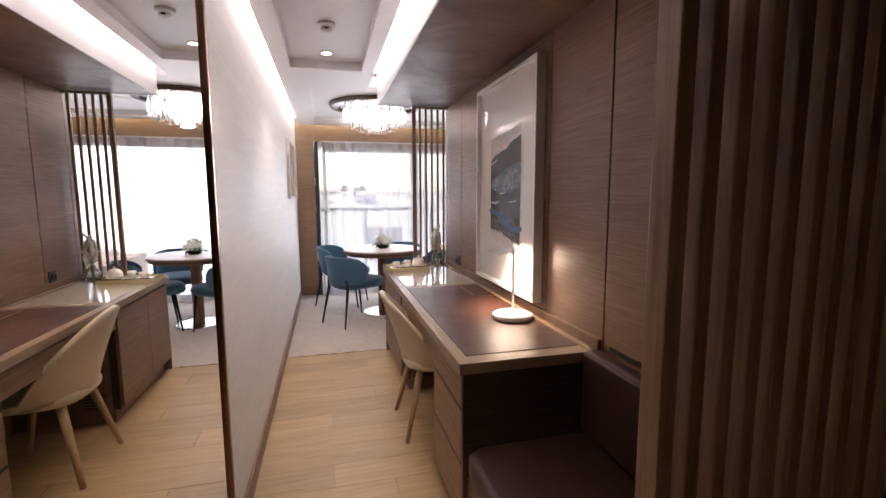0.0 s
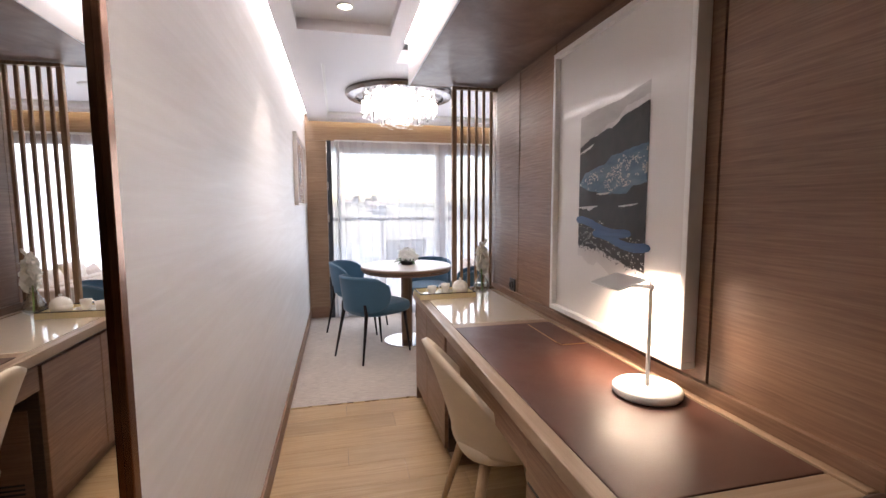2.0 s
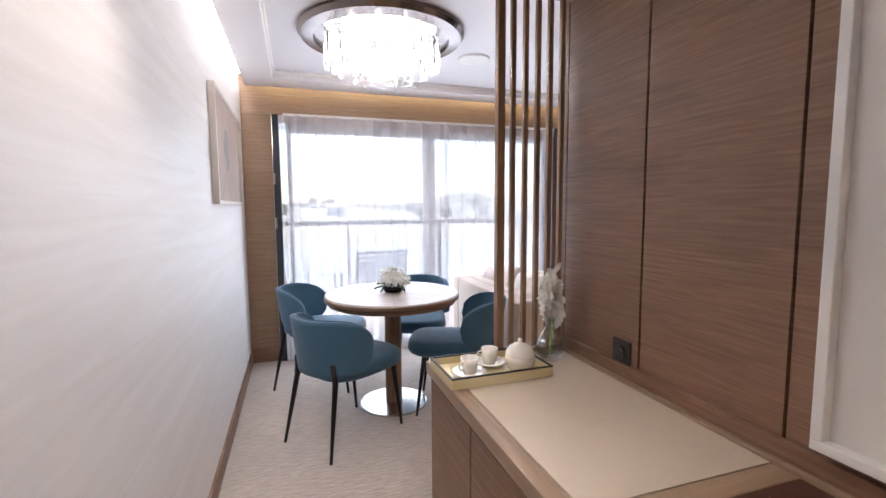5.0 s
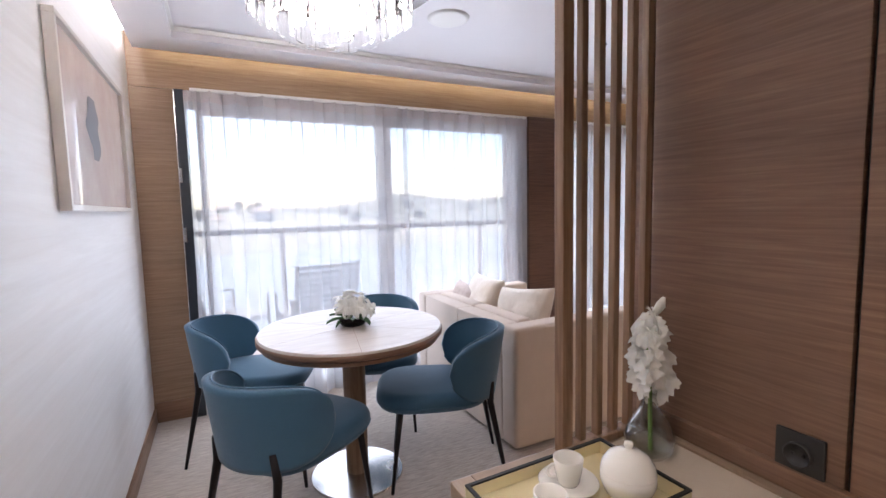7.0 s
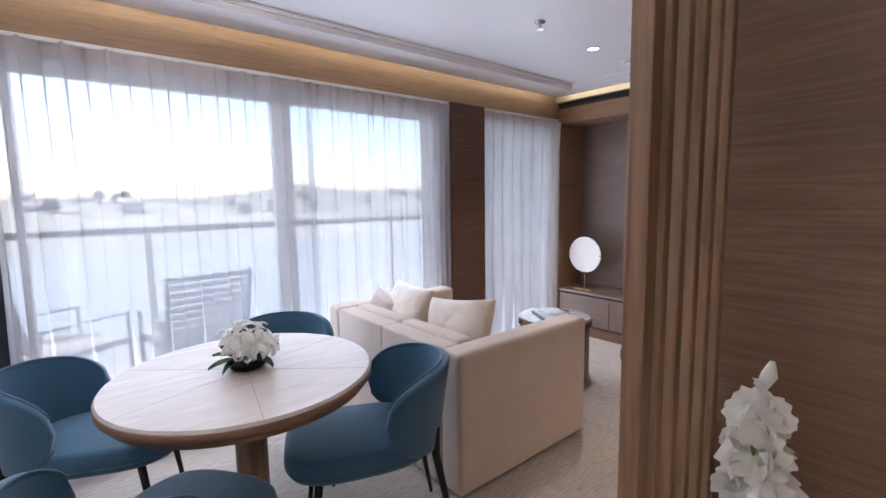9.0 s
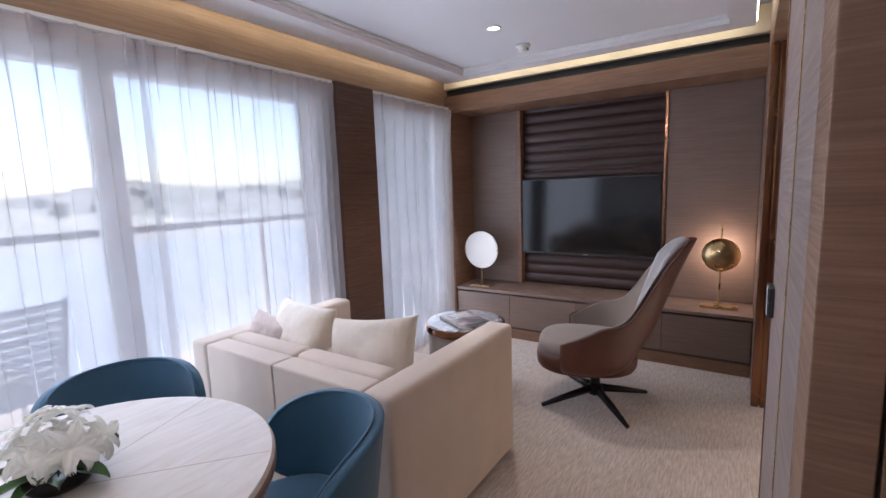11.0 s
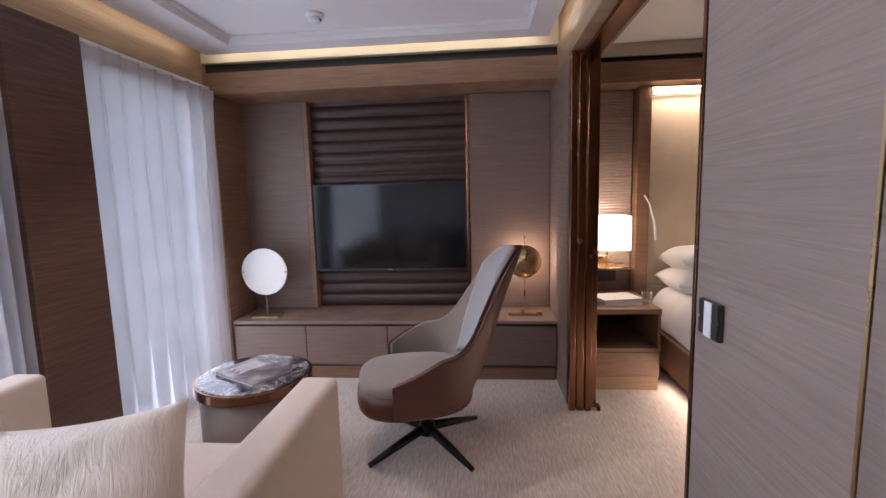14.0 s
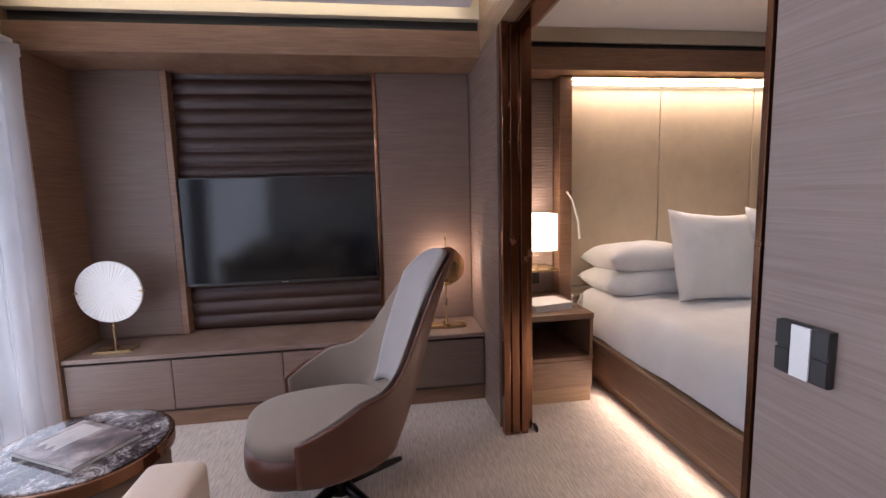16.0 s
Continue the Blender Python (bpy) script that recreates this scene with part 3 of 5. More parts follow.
# ---- beyond the windows ----
WATER, _n, _l, _b = mat("river_water", (0.22, 0.24, 0.25), 0.3)
bump(_n, _l, _b, noise_tex(_n, _l, coords(_n, _l, (1, 1, 1)), 0.25, 6), 0.3, 0.3)
# distance haze is put into these land, roof and leaf colours: paler and greyer
LAND = cloth("hazed_wooded_slope", (0.17, 0.18, 0.15), 0.05, 1.0, 0.4, 0.0)
GRASSY = cloth("hazed_river_bank", (0.30, 0.30, 0.25), 0.05, 1.0, 0.3, 0.0)
RENDERED = paint("rendered_house", (0.66, 0.64, 0.61), 0.8, 4)
TILES = paint("hazed_tiled_roof", (0.42, 0.34, 0.30), 0.8, 4)
TREE = cloth("hazed_tree_leaves", (0.20, 0.21, 0.16), 2.0, 0.9, 0.3, 0.0)
BARK = paint("bark", (0.12, 0.09, 0.07), 0.9)
water = bmesh.new()
bmesh.ops.create_grid(water, x_segments=2, y_segments=2, size=1800)
tagged(part("water", moved(water, Matrix.Translation((0, 1500, -9))), WATER, None, "calm pale river below the balcony"), kind="structure")


def bank(name, x0, x1, y0, y1, top, material, label, seed):
    def f(u, v):
        x, y = x0 + (x1 - x0) * u, y0 + (y1 - y0) * v
        e = min(1.0, 6 * v) * min(1.0, 5 * u, 5 * (1 - u))
        h = top * (0.45 + 0.55 * v) * (0.7 + 0.6 * noise.noise((x * 0.006 + seed, y * 0.006, 0))) + 4 * noise.noise((x * 0.05, y * 0.05, seed))
        return Vector((x, y + 25 * noise.noise((x * 0.01, seed, 2.0)), -9.4 + max(0.0, h) * e))
    return tagged(part(name, bm_grid(f, 70, 24), material, None, label, True), kind="structure")


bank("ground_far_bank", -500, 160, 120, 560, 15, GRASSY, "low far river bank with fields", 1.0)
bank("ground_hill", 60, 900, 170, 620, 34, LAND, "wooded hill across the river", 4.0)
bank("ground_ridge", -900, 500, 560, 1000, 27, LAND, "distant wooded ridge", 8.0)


def ground_z(x, y, default=-5.0):
    hit = bpy.context.scene.ray_cast(bpy.context.evaluated_depsgraph_get(), Vector((x, y, 200)), Vector((0, 0, -1)))
    return hit[1].z if hit[0] else default


def house(x, y, w, d, h, rz):
    z = ground_z(x, y) - 0.5
    ob = holder("house", (x, y, z), rz, "pale rendered house with a tiled roof on the river bank", "house", "houses on the far bank")
    box("wall", (-w / 2, w / 2, -d / 2, d / 2, 0, h), RENDERED, ob, "", 0.0)
    bm = bmesh.new()
    v = [bm.verts.new(p) for p in ((-w / 2 - .4, -d / 2 - .4, h), (w / 2 + .4, -d / 2 - .4, h), (w / 2 + .4, d / 2 + .4, h), (-w / 2 - .4, d / 2 + .4, h), (-w / 2 - .4, 0, h + 2.6), (w / 2 + .4, 0, h + 2.6))]
    for q in ((0, 1, 5, 4), (2, 3, 4, 5), (0, 4, 3), (1, 2, 5), (3, 2, 1, 0)):
        bm.faces.new([v[i] for i in q])
    part("roof", bm, TILES, ob)
    k = int(w // 3)
    for s in range(int(h // 3)):
        for i in range(k):
            cx = -w / 2 + (i + 0.5) * w / k
            box("window", (cx - 0.5, cx + 0.5, -d / 2 - 0.06, -d / 2 + 0.02, 1 + 3 * s, 2.4 + 3 * s), RAILTOP, ob, "", 0.0)


def bm_crown(r, h, count, seed):
    rnd = random.Random(seed)
    bm = bmesh.new()
    for _ in range(count):
        a, k, z = rnd.uniform(0, 6.28), rnd.random() ** 0.5, rnd.uniform(-1, 1)
        rr = r * k * math.sqrt(max(0.05, 1 - z * z * 0.8))
        c = Vector((rr * math.cos(a), rr * math.sin(a), h + z * r * 0.9))
        s = rnd.uniform(0.10, 0.2) * r
        q = Euler((rnd.uniform(0, 3), rnd.uniform(0, 3), rnd.uniform(0, 3))).to_matrix()
        vs = [bm.verts.new(c + q @ Vector(p) * s) for p in ((-1, -.6, 0), (.2, -1, .3), (1, .1, 0), (.1, .9, -.3), (-.9, .5, .2))]
        bm.faces.new(vs)
    return bm


rb = random.Random(5)
tree_mesh = None
tree0 = None
for i in range(30):
    x, y = rb.uniform(-200, 260), rb.uniform(230, 380)
    s = rb.uniform(0.7, 1.5)
    z = ground_z(x, y) - 0.2
    if tree0 is None:
        tree0 = holder("tree", (x, y, z), 0, "leafy tree on the far river bank, paled for haze", "tree", "trees on the far bank")
        tk = part("trunk", bm_tube([(0, 0, -1), (0.1, 0, 3), (0, 0.2, 7)], [0.4, 0.3, 0.1], 7), BARK, tree0)
        part("crown", bm_crown(3.0, 5.0, 420, 3), TREE, tree0)
    else:
        t = copy_thing(tree0, pose(x, y, z, 0, 0, rb.uniform(0, 360)))
for i in range(26):
    house(rb.uniform(-200, 40), rb.uniform(190, 420), rb.uniform(8, 14), rb.uniform(8, 11), rb.choice((3.2, 3.2, 6.2)), rb.uniform(-25, 25))

# balcony
RAILG = paint("grey_rail", (0.22, 0.22, 0.24), 0.4)
structure("balcony_floor", (-0.6, 4.7, 6.75, 8.3, -0.14, -0.03), DECK, "pale teak balcony deck")
rail = tagged(holder("balcony_railing", (0, 8.1, 0), 0, "grey metal balcony railing with clear glass panels", "railing"), kind="structure")
box("top_rail", (-0.6, 4.7, -0.035, 0.035, 1.105, 1.16), RAILG, rail)
for x in (-0.5, 0.7, 1.9, 3.1, 4.3):
    box("post", (x - 0.025, x + 0.025, -0.02, 0.02, -0.03, 1.125), DARKMETAL if x == 1.9 else FRAMEW, rail)
for a, b in ((-0.5, 0.7), (0.7, 1.9), (1.9, 3.1), (3.1, 4.3)):
    p = box("pane", (a + 0.04, b - 0.04, -0.005, 0.005, 0.08, 1.13), PANE, rail, "", 0.0)
    p.visible_shadow = False
structure("balcony_overhang", (-0.66, 4.76, 6.76, 8.35, 2.36, 2.6), FRAMEW, "white underside of the deck above")
structure("balcony_divider", (4.7, 4.76, 6.75, 8.3, -0.03, 2.358), FRAMEW, "white balcony divider")
structure("balcony_divider_west", (-0.66, -0.6, 6.75, 8.3, -0.03, 2.6), FRAMEW, "white balcony divider")


def balcony_chair(at, rz):
    c = holder("balcony_chair", (*at, -0.03), rz, "grey slatted balcony armchair seen through the sheer curtain", "chair", "balcony chairs")
    for x in (-0.27, 0.27):
        part("frame_leg", bm_tube([(x, 0.28, 0), (x, 0.27, 0.62), (x, -0.25, 0.62), (x, -0.30, 0)], [0.016] * 4, 8), STEEL, c)
    box("seat", (-0.26, 0.26, -0.25, 0.27, 0.40, 0.44), WICKER, c)
    for i in range(9):
        z = 0.48 + 0.05 * i
        box("slat", (-0.26, 0.26, -0.29 - 0.012 * i, -0.275 - 0.012 * i, z, z + 0.035), WICKER, c)
    for x in (-0.26, 0.26):
        part("back_post", bm_tube([(x, -0.27, 0.4), (x, -0.39, 0.93)], [0.014, 0.014], 8), STEEL, c)
    return c


balcony_chair((0.85, 7.25), 8)
balcony_chair((0.10, 7.55), -60)
bt = holder("balcony_table", (3.35, 7.3, -0.03), 0, "small white round balcony table", "table")
part("tabletop", bm_lathe([(0, 0.50), (0.3, 0.50), (0.305, 0.51), (0.3, 0.525), (0, 0.525)]), WHITE, bt, "", False)
part("pole", bm_lathe([(0.02, 0.02), (0.02, 0.5)]), STEEL, bt)
part("foot", bm_lathe([(0, 0), (0.2, 0), (0.2, 0.012), (0, 0.02)]), STEEL, bt)

# sheer curtains


def sheer(x0, x1, y, gathers, amp, seed, label, dense=None):
    """A pleated voile from its track to the floor; gathers: folds per metre."""
    c = tagged(holder("sheer_curtain", (0, y, 0), 0, label, "curtain", "sheer curtains"))
    n = int((x1 - x0) * 30 * gathers)

    def f(u, v):
        x = x0 + (x1 - x0) * u
        z = 0.012 + 2.068 * v
        q = x * gathers * 2 * math.pi + 1.1 * noise.noise((x * 2.2, seed, 0.0)) + 0.45 * noise.noise((x * 3.0, v * 1.1, seed))
        top = max(0.0, min(1.0, (v - 0.86) / 0.12))
        top = top * top * (3 - 2 * top)
        a = amp * (0.75 + 0.6 * noise.noise((x * 2.0, v * 0.8, seed + 3.0)))
        crease = (0.60 + 0.20 * noise.noise((x * 5.0, v * 1.6, seed)) + 0.28 * top) / (2 * math.pi * gathers)
        hang = math.sin(q) + 0.25 * math.sin(2 * q + 1.0) + 0.5 * noise.noise((x * 7, v * 2.5, seed))
        head = 1.5 * math.sin(q)
        drift = 0.022 * noise.noise((x * 2.4, v * 2.0, seed))
        return Vector((x + crease * math.sin(2 * q) + drift * 0.5, a * (hang * (1 - top) + head * top) + drift, z))
    part("voile", bm_grid(f, n, 14), SHEER, c, "", True)

    def g(u, v):
        p = f(u, 0.968 + 0.03 * v)
        return Vector((p.x, p.y - 0.006, p.z + 0.002))
    def hem(u, v):
        p = f(u, 0.945 + 0.05 * v)
        return Vector((p.x, p.y + 0.008, p.z))
    part("heading", bm_grid(hem, n, 3), SHEER, c, "doubled voile heading", True)
    part("header_tape", bm_grid(g, n, 2), HEADTAPE, c, "gathered header tape", True)
    return c


HEADTAPE = cloth("header_tape", (0.55, 0.50, 0.50), 300)
sheer(-0.03, 0.07, 6.365, 22.0, 0.022, 6.0, "gathered edge of the sheer voile curtain beside the door jamb")
sheer(0.05, 1.45, 6.372, 6.5, 0.034, 1.0, "sheer white voile curtain drawn across the balcony door")
sheer(1.40, 2.40, 6.385, 7.5, 0.032, 2.0, "sheer white voile curtain across the fixed pane")
sheer(2.34, 2.55, 6.38, 20.0, 0.028, 3.0, "gathered sheer voile curtain stack beside the column")
sheer(2.93, 3.95, 6.39, 7.5, 0.036, 4.0, "densely gathered sheer voile curtain at the second window")
dark = holder("blackout_curtain", (2.535, 6.36, 0), 0, "narrow edge of a slate blue blackout curtain beside the column", "curtain")
part("drape", bm_grid(lambda u, v: Vector((-0.06 + 0.075 * u, 0.05 + 0.02 * math.sin(u * 16), 0.01 + 2.06 * v)), 16, 6, 0.004), cloth("slate_drape", (0.10, 0.12, 0.17)), dark, "", True)
structure("curtain_track", (0.0, 2.55, 6.36, 6.40, 2.082, 2.099), WHITE, "white curtain track")
structure("curtain_track_2", (2.93, 3.96, 6.37, 6.41, 2.082, 2.099), WHITE, "white curtain track")

# ---- corridor: desk, bench, screens ----
desk = holder("desk", (0, 0, 0), 0, "long built-in oak desk and cabinet with drawers", "desk")
XF = 0.53
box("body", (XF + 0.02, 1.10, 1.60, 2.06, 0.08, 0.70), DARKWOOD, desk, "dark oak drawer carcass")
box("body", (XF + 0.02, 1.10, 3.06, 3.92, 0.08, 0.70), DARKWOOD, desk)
box("side_panel", (XF, 1.10, 1.582, 1.60, 0.06, 0.71), DARKWOOD, desk, "very dark brown end panel")
for z0, z1 in ((0.565, 0.69), (0.335, 0.55), (0.085, 0.32)):
    d = box("drawer", (XF, XF + 0.02, 1.604, 2.056, z0, z1), WOOD, desk)
    box("finger_groove", (XF + 0.003, XF + 0.0215, 1.606, 2.054, z1 + 0.001, z1 + 0.012), BLACK, d, "", 0.0)
ap = box("apron_drawer", (XF + 0.008, XF + 0.028, 2.065, 3.054, 0.585, 0.69), WOOD, desk)
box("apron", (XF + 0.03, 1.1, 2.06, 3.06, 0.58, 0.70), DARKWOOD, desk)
for y0, y1 in ((3.064, 3.53), (3.536, 3.918)):
    box("door", (XF, XF + 0.02, y0, y1, 0.10, 0.685), WOOD, desk)
box("plinth", (XF + 0.05, 1.10, 3.06, 3.90, 0.0, 0.08), WOOD, desk)
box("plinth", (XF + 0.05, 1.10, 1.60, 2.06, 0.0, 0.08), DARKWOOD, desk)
box("end_panel", (XF + 0.002, 1.10, 3.92, 3.936, 0.0, 0.705), WOOD, desk)
box("vent_panel", (XF + 0.06, 1.09, 3.052, 3.058, 0.02, 0.5), WOOD, desk)
for i in range(5):
    box("vent_slot", (0.62, 0.74, 3.0495, 3.0525, 0.10 + 0.02 * i, 0.108 + 0.02 * i), BLACK, desk, "", 0.0)
top = holder("worktop", (0, 0, 0), 0, "oak desktop with leather and cream stone inlays", "desktop")
box("edge_band", (0.515, 0.565, 1.575, 3.945, 0.706, 0.75), DESK_EDGE, top, "", 0.004)
box("edge_band", (0.565, 1.06, 1.575, 1.655, 0.706, 0.75), DESK_EDGE_X, top, "", 0.004)
box("edge_band", (0.565, 1.06, 2.985, 3.045, 0.706, 0.75), DESK_EDGE_X, top, "", 0.003)
box("edge_band", (0.565, 1.06, 3.895, 3.945, 0.706, 0.75), DESK_EDGE_X, top, "", 0.003)
box("back_band", (1.06, 1.10, 1.575, 3.945, 0.706, 0.756), DESK_EDGE, top, "", 0.003)
box("leather_inlay", (0.567, 1.058, 1.657, 2.983, 0.71, 0.751), LEATHER, top, "dark brown leather inlay", 0.002)
box("cable_flap", (0.93, 1.05, 2.62, 2.96, 0.745, 0.7525), LEATHER, top, "leather cable flap with brass edge", 0.001)
box("flap_edge", (0.926, 0.93, 2.62, 2.96, 0.745, 0.7535), BRASS, top, "", 0.0)
box("flap_edge", (0.926, 1.05, 2.616, 2.62, 0.745, 0.7535), BRASS, top, "", 0.0)
box("stone_inlay", (0.567, 1.058, 3.047, 3.893, 0.71, 0.7515), COUNTER, top, "polished cream stone inlay", 0.001)
structure("desk_back_trim", (1.082, 1.10, 1.56, 3.93, 0.757, 0.80), WOOD, "oak upstand behind the desk", 0.002)

bench = holder("bench", (0, 0, 0), 0, "built-in bench with dark brown leather seat and back", "bench")
box("base", (0.55, 1.10, 0.66, 1.58, 0.0, 0.30), WOOD, bench, "", 0.003)
part("seat_cushion", moved(bm_pad(0.56, 0.92, 0.30, 0.42, 12, 0.03), Matrix.Translation((0.81, 1.12, 0))), LEATHER_D, bench, "", True)
part("back_cushion", bm_box(1.02, 1.097, 0.66, 1.575, 0.42, 0.765, 0.03, 4), LEATHER_D, bench, "dark leather back pad")
structure("dado_slots", (1.094, 1.0995, -0.4, 1.5, 0.775, 0.79), BLACK, "dark slot above the bench back")


def slat_screen(name, x0, n, pitch, y, z0, z1, label, half=0.009, deep=0.0099):
    s = holder(name, (x0, y, z0), 0, label, "screen")
    h = z1 - z0
    box("rail", (-0.012, pitch * n, -max(0.018, deep), max(0.018, deep), 0.0, 0.018), WOOD_V, s)
    box("rail", (-0.012, pitch * n, -max(0.018, deep), max(0.018, deep), h - 0.02, h), WOOD_V, s)
    for i in range(n):
        x = pitch * i
        k = 0.015 if i == 0 else half
        box("slat", (x - k, x + k, -max(deep, k), max(deep, k), 0.019, h - 0.021), WOOD_V, s, "", 0.003)
    return s


slat_screen("slatted_screen", 0.80, 6, 0.052, 3.915, 0.752, 2.125, "upright oak slat screen standing on the end of the counter")
slat_screen("slatted_screen", 0.563, 10, 0.054, 0.62, 0.0, 2.125, "full-height upright oak slat screen beside the bench", 0.013, 0.024)

# desk lamp
dl = holder("desk_lamp", (0.955, 2.11, 0.752), 0, "slim white desk lamp with round base, lit", "lamp")
part("base", bm_lathe([(0, 0), (0.098, 0), (0.102, 0.006), (0.102, 0.02), (0.095, 0.026), (0, 0.026)], 48), WHITE, dl, "", True)
part("stem", bm_lathe([(0.0065, 0.02), (0.0065, 0.345)], 16), WHITE, dl, "", True)
part("arm", bm_tube([(0.0, -0.01, 0.335), (0.0, 0.09, 0.325)], [0.007, 0.006], 10), WHITE, dl)
hd = part("head", moved(bm_box(-0.055, 0.055, -0.085, 0.085, -0.003, 0.003, 0.002), pose(0, 0.17, 0.325, 0, -16, 0)), WHITE, dl, "thin white tilted lamp head")
part("diffuser", moved(bm_box(-0.04, 0.04, -0.07, 0.07, -0.006, -0.0035, 0.0), pose(0, 0.17, 0.325, 0, -16, 0)), LAMP, hd)
part("switch_pin", bm_tube([(0, 0.0, 0.34), (-0.012, 0.0, 0.375)], [0.003, 0.002], 6), WHITE, dl)

# large framed print
art = holder("framed_print", (1.10, 2.53, 0.83), 0, "large abstract black and blue wave print in a white frame", "picture")
W0, W1, AH = -0.455, 0.435, 1.215
for b in ((W0, W1, 0, 0.022), (W0, W1, AH - 0.022, AH)):
    box("frame", (-0.055, -0.004, b[0], b[1], b[2], b[3]), WHITE, art, "", 0.003)
for y0, y1 in ((W0, W0 + 0.022), (W1 - 0.022, W1)):
    box("frame", (-0.0548, -0.004, y0, y1, 0.0222, AH - 0.0222), WHITE, art, "", 0.003)
box("backboard", (-0.012, -0.003, W0 + 0.005, W1 - 0.005, 0.005, AH - 0.005), DARKWOOD, art, "", 0.0)
box("mount", (-0.030, -0.013, W0 + 0.022, W1 - 0.022, 0.022, AH - 0.022), GLOSSY_ART, art, "glazed white mount", 0.0)


PY, PW = 0.214, 0.450            # left edge of the sheet and its width, relative to the frame


def curve(points, rough, seed):
    """Height along the sheet: straight runs between points with a torn edge."""
    def h(u):
        for (a, p), (b, q) in zip(points, points[1:]):
            if u <= b:
                k = max(0.0, (u - a) / (b - a))
                k = k * k * (3 - 2 * k)
                return p + (q - p) * k + rough * (noise.noise((u * 6, seed, 0)) + 0.6 * noise.noise((u * 19, seed, 1)) + 0.4 * noise.noise((u * 55, seed, 2)))
        return points[-1][1]
    return h


def wash(name, low, high, material, layer, label, u0=0.0, u1=1.0):
    def f(u, v):
        t = u0 + (u1 - u0) * u
        a, b = low(t), high(t)
        return Vector((-0.0312 - 0.0004 * layer, PY - PW * t, a + (max(a, b) - a) * v))
    return part(name, bm_grid(f, 110, 3), material, art, label)


def ink(name, stops, scale, stretch=(1, 1, 1)):
    m, n, l, b = mat(name, stops[0][1], 0.55)
    l.new(ramp(n, l, noise_tex(n, l, coords(n, l, stretch), scale, 7, 0.6, 0.8), stops), b.inputs["Base Color"])
    b.inputs["Specular IOR Level"].default_value = 0.1
    b.inputs["Coat Weight"].default_value, b.inputs["Coat Roughness"].default_value = 0.6, 0.02
    return m


INK = ink("black_ink", [(0.3, (0.012, 0.010, 0.009)), (0.7, (0.030, 0.024, 0.021))], 14)
GREYWASH = ink("grey_wash", [(0.3, (0.36, 0.33, 0.31)), (0.5, (0.44, 0.41, 0.39)), (0.7, (0.50, 0.47, 0.45))], 5, (1, 1, 4))
PALEWASH = ink("pale_wash", [(0.3, (0.56, 0.53, 0.51)), (0.7, (0.63, 0.60, 0.58))], 6)
BLUEWASH = ink("blue_wash", [(0.3, (0.055, 0.10, 0.16)), (0.5, (0.10, 0.16, 0.22)), (0.7, (0.17, 0.23, 0.28))], 7, (1, 1, 2.5))
CHALK = ink("chalk_white", [(0.3, (0.52, 0.49, 0.48)), (0.7, (0.66, 0.63, 0.61))], 30)
STROKE = ink("blue_stroke", [(0.3, (0.040, 0.085, 0.19)), (0.7, (0.065, 0.125, 0.26))], 20, (1, 0.3, 4))
black_top = curve([(0, 0.755), (0.25, 0.79), (0.5, 0.805), (0.75, 0.845), (1, 0.862)], 0.006, 1)
blue_top = curve([(0, 0.60), (0.12, 0.645), (0.4, 0.668), (0.55, 0.70), (1, 0.722)], 0.004, 2)
blue_low = curve([(0, 0.59), (0.2, 0.565), (0.5, 0.55), (0.74, 0.548), (0.84, 0.578), (1, 0.585)], 0.003, 3)
foot = curve([(0, 0.335), (0.3, 0.33), (0.6, 0.30), (1, 0.265)], 0.012, 4)
wash("pale_foot", curve([(0, 0.285), (0.25, 0.255), (0.35, 0.27), (0.7, 0.20), (1, 0.215)], 0.008, 5), foot, PALEWASH, 0, "pale wash below the torn edge")
wash("grey_sky", curve([(0, 0.75), (1, 0.85)], 0, 6), curve([(0, 0.882), (0.3, 0.895), (0.6, 0.90), (1, 0.93)], 0.004, 7), GREYWASH, 0, "grey wash at the top of the print")
wash("sky_edge", black_top, curve([(0, 0.75), (0.28, 0.79), (0.5, 0.825), (0.75, 0.868), (1, 0.885)], 0.006, 8), CHALK, 1, "white torn line", 0.25, 1.0)
wash("ink_band", foot, black_top, INK, 1, "black ink band")
wash("blue_band", blue_low, blue_top, BLUEWASH, 2, "cloudy blue band")
for u0, u1, z, h, tilt in ((0.0, 0.24, 0.728, 0.013, 0.03), (0.0, 0.33, 0.497, 0.018, 0.006), (0.30, 0.52, 0.552, 0.008, 0.004), (0.64, 0.9, 0.502, 0.010, 0.010)):
    wash("white_streak", lambda t, u0=u0, u1=u1, z=z, h=h, tilt=tilt: z + tilt * (t - u0) / (u1 - u0) - h * max(0.0, math.sin(math.pi * (t - u0) / (u1 - u0))) ** 0.7 * (0.6 + 0.5 * noise.noise((t * 30, z, 0))),
         lambda t, u0=u0, u1=u1, z=z, tilt=tilt: z + tilt * (t - u0) / (u1 - u0) + 0.002, CHALK, 3, "white streak in the ink", u0, u1)
rs = random.Random(9)


def flecks(name, count, place, size, material, layer, label):
    """Small ragged dabs of paint joined into one part."""
    bm = bmesh.new()
    for _ in range(count):
        t, z = place()
        w, h = rs.uniform(0.4, 1.0) * size, rs.uniform(0.3, 0.8) * size
        k = [bm.verts.new((-0.0312 - 0.0004 * layer, PY - PW * t + w * math.cos(a) * rs.uniform(0.6, 1.1), z + h * math.sin(a) * rs.uniform(0.6, 1.1))) for a in (0.4, 1.5, 2.6, 3.7, 4.8, 5.8)]
        bm.faces.new(k)
    return tagged(part(name, bm, material, art, label), label, kind="stuff")


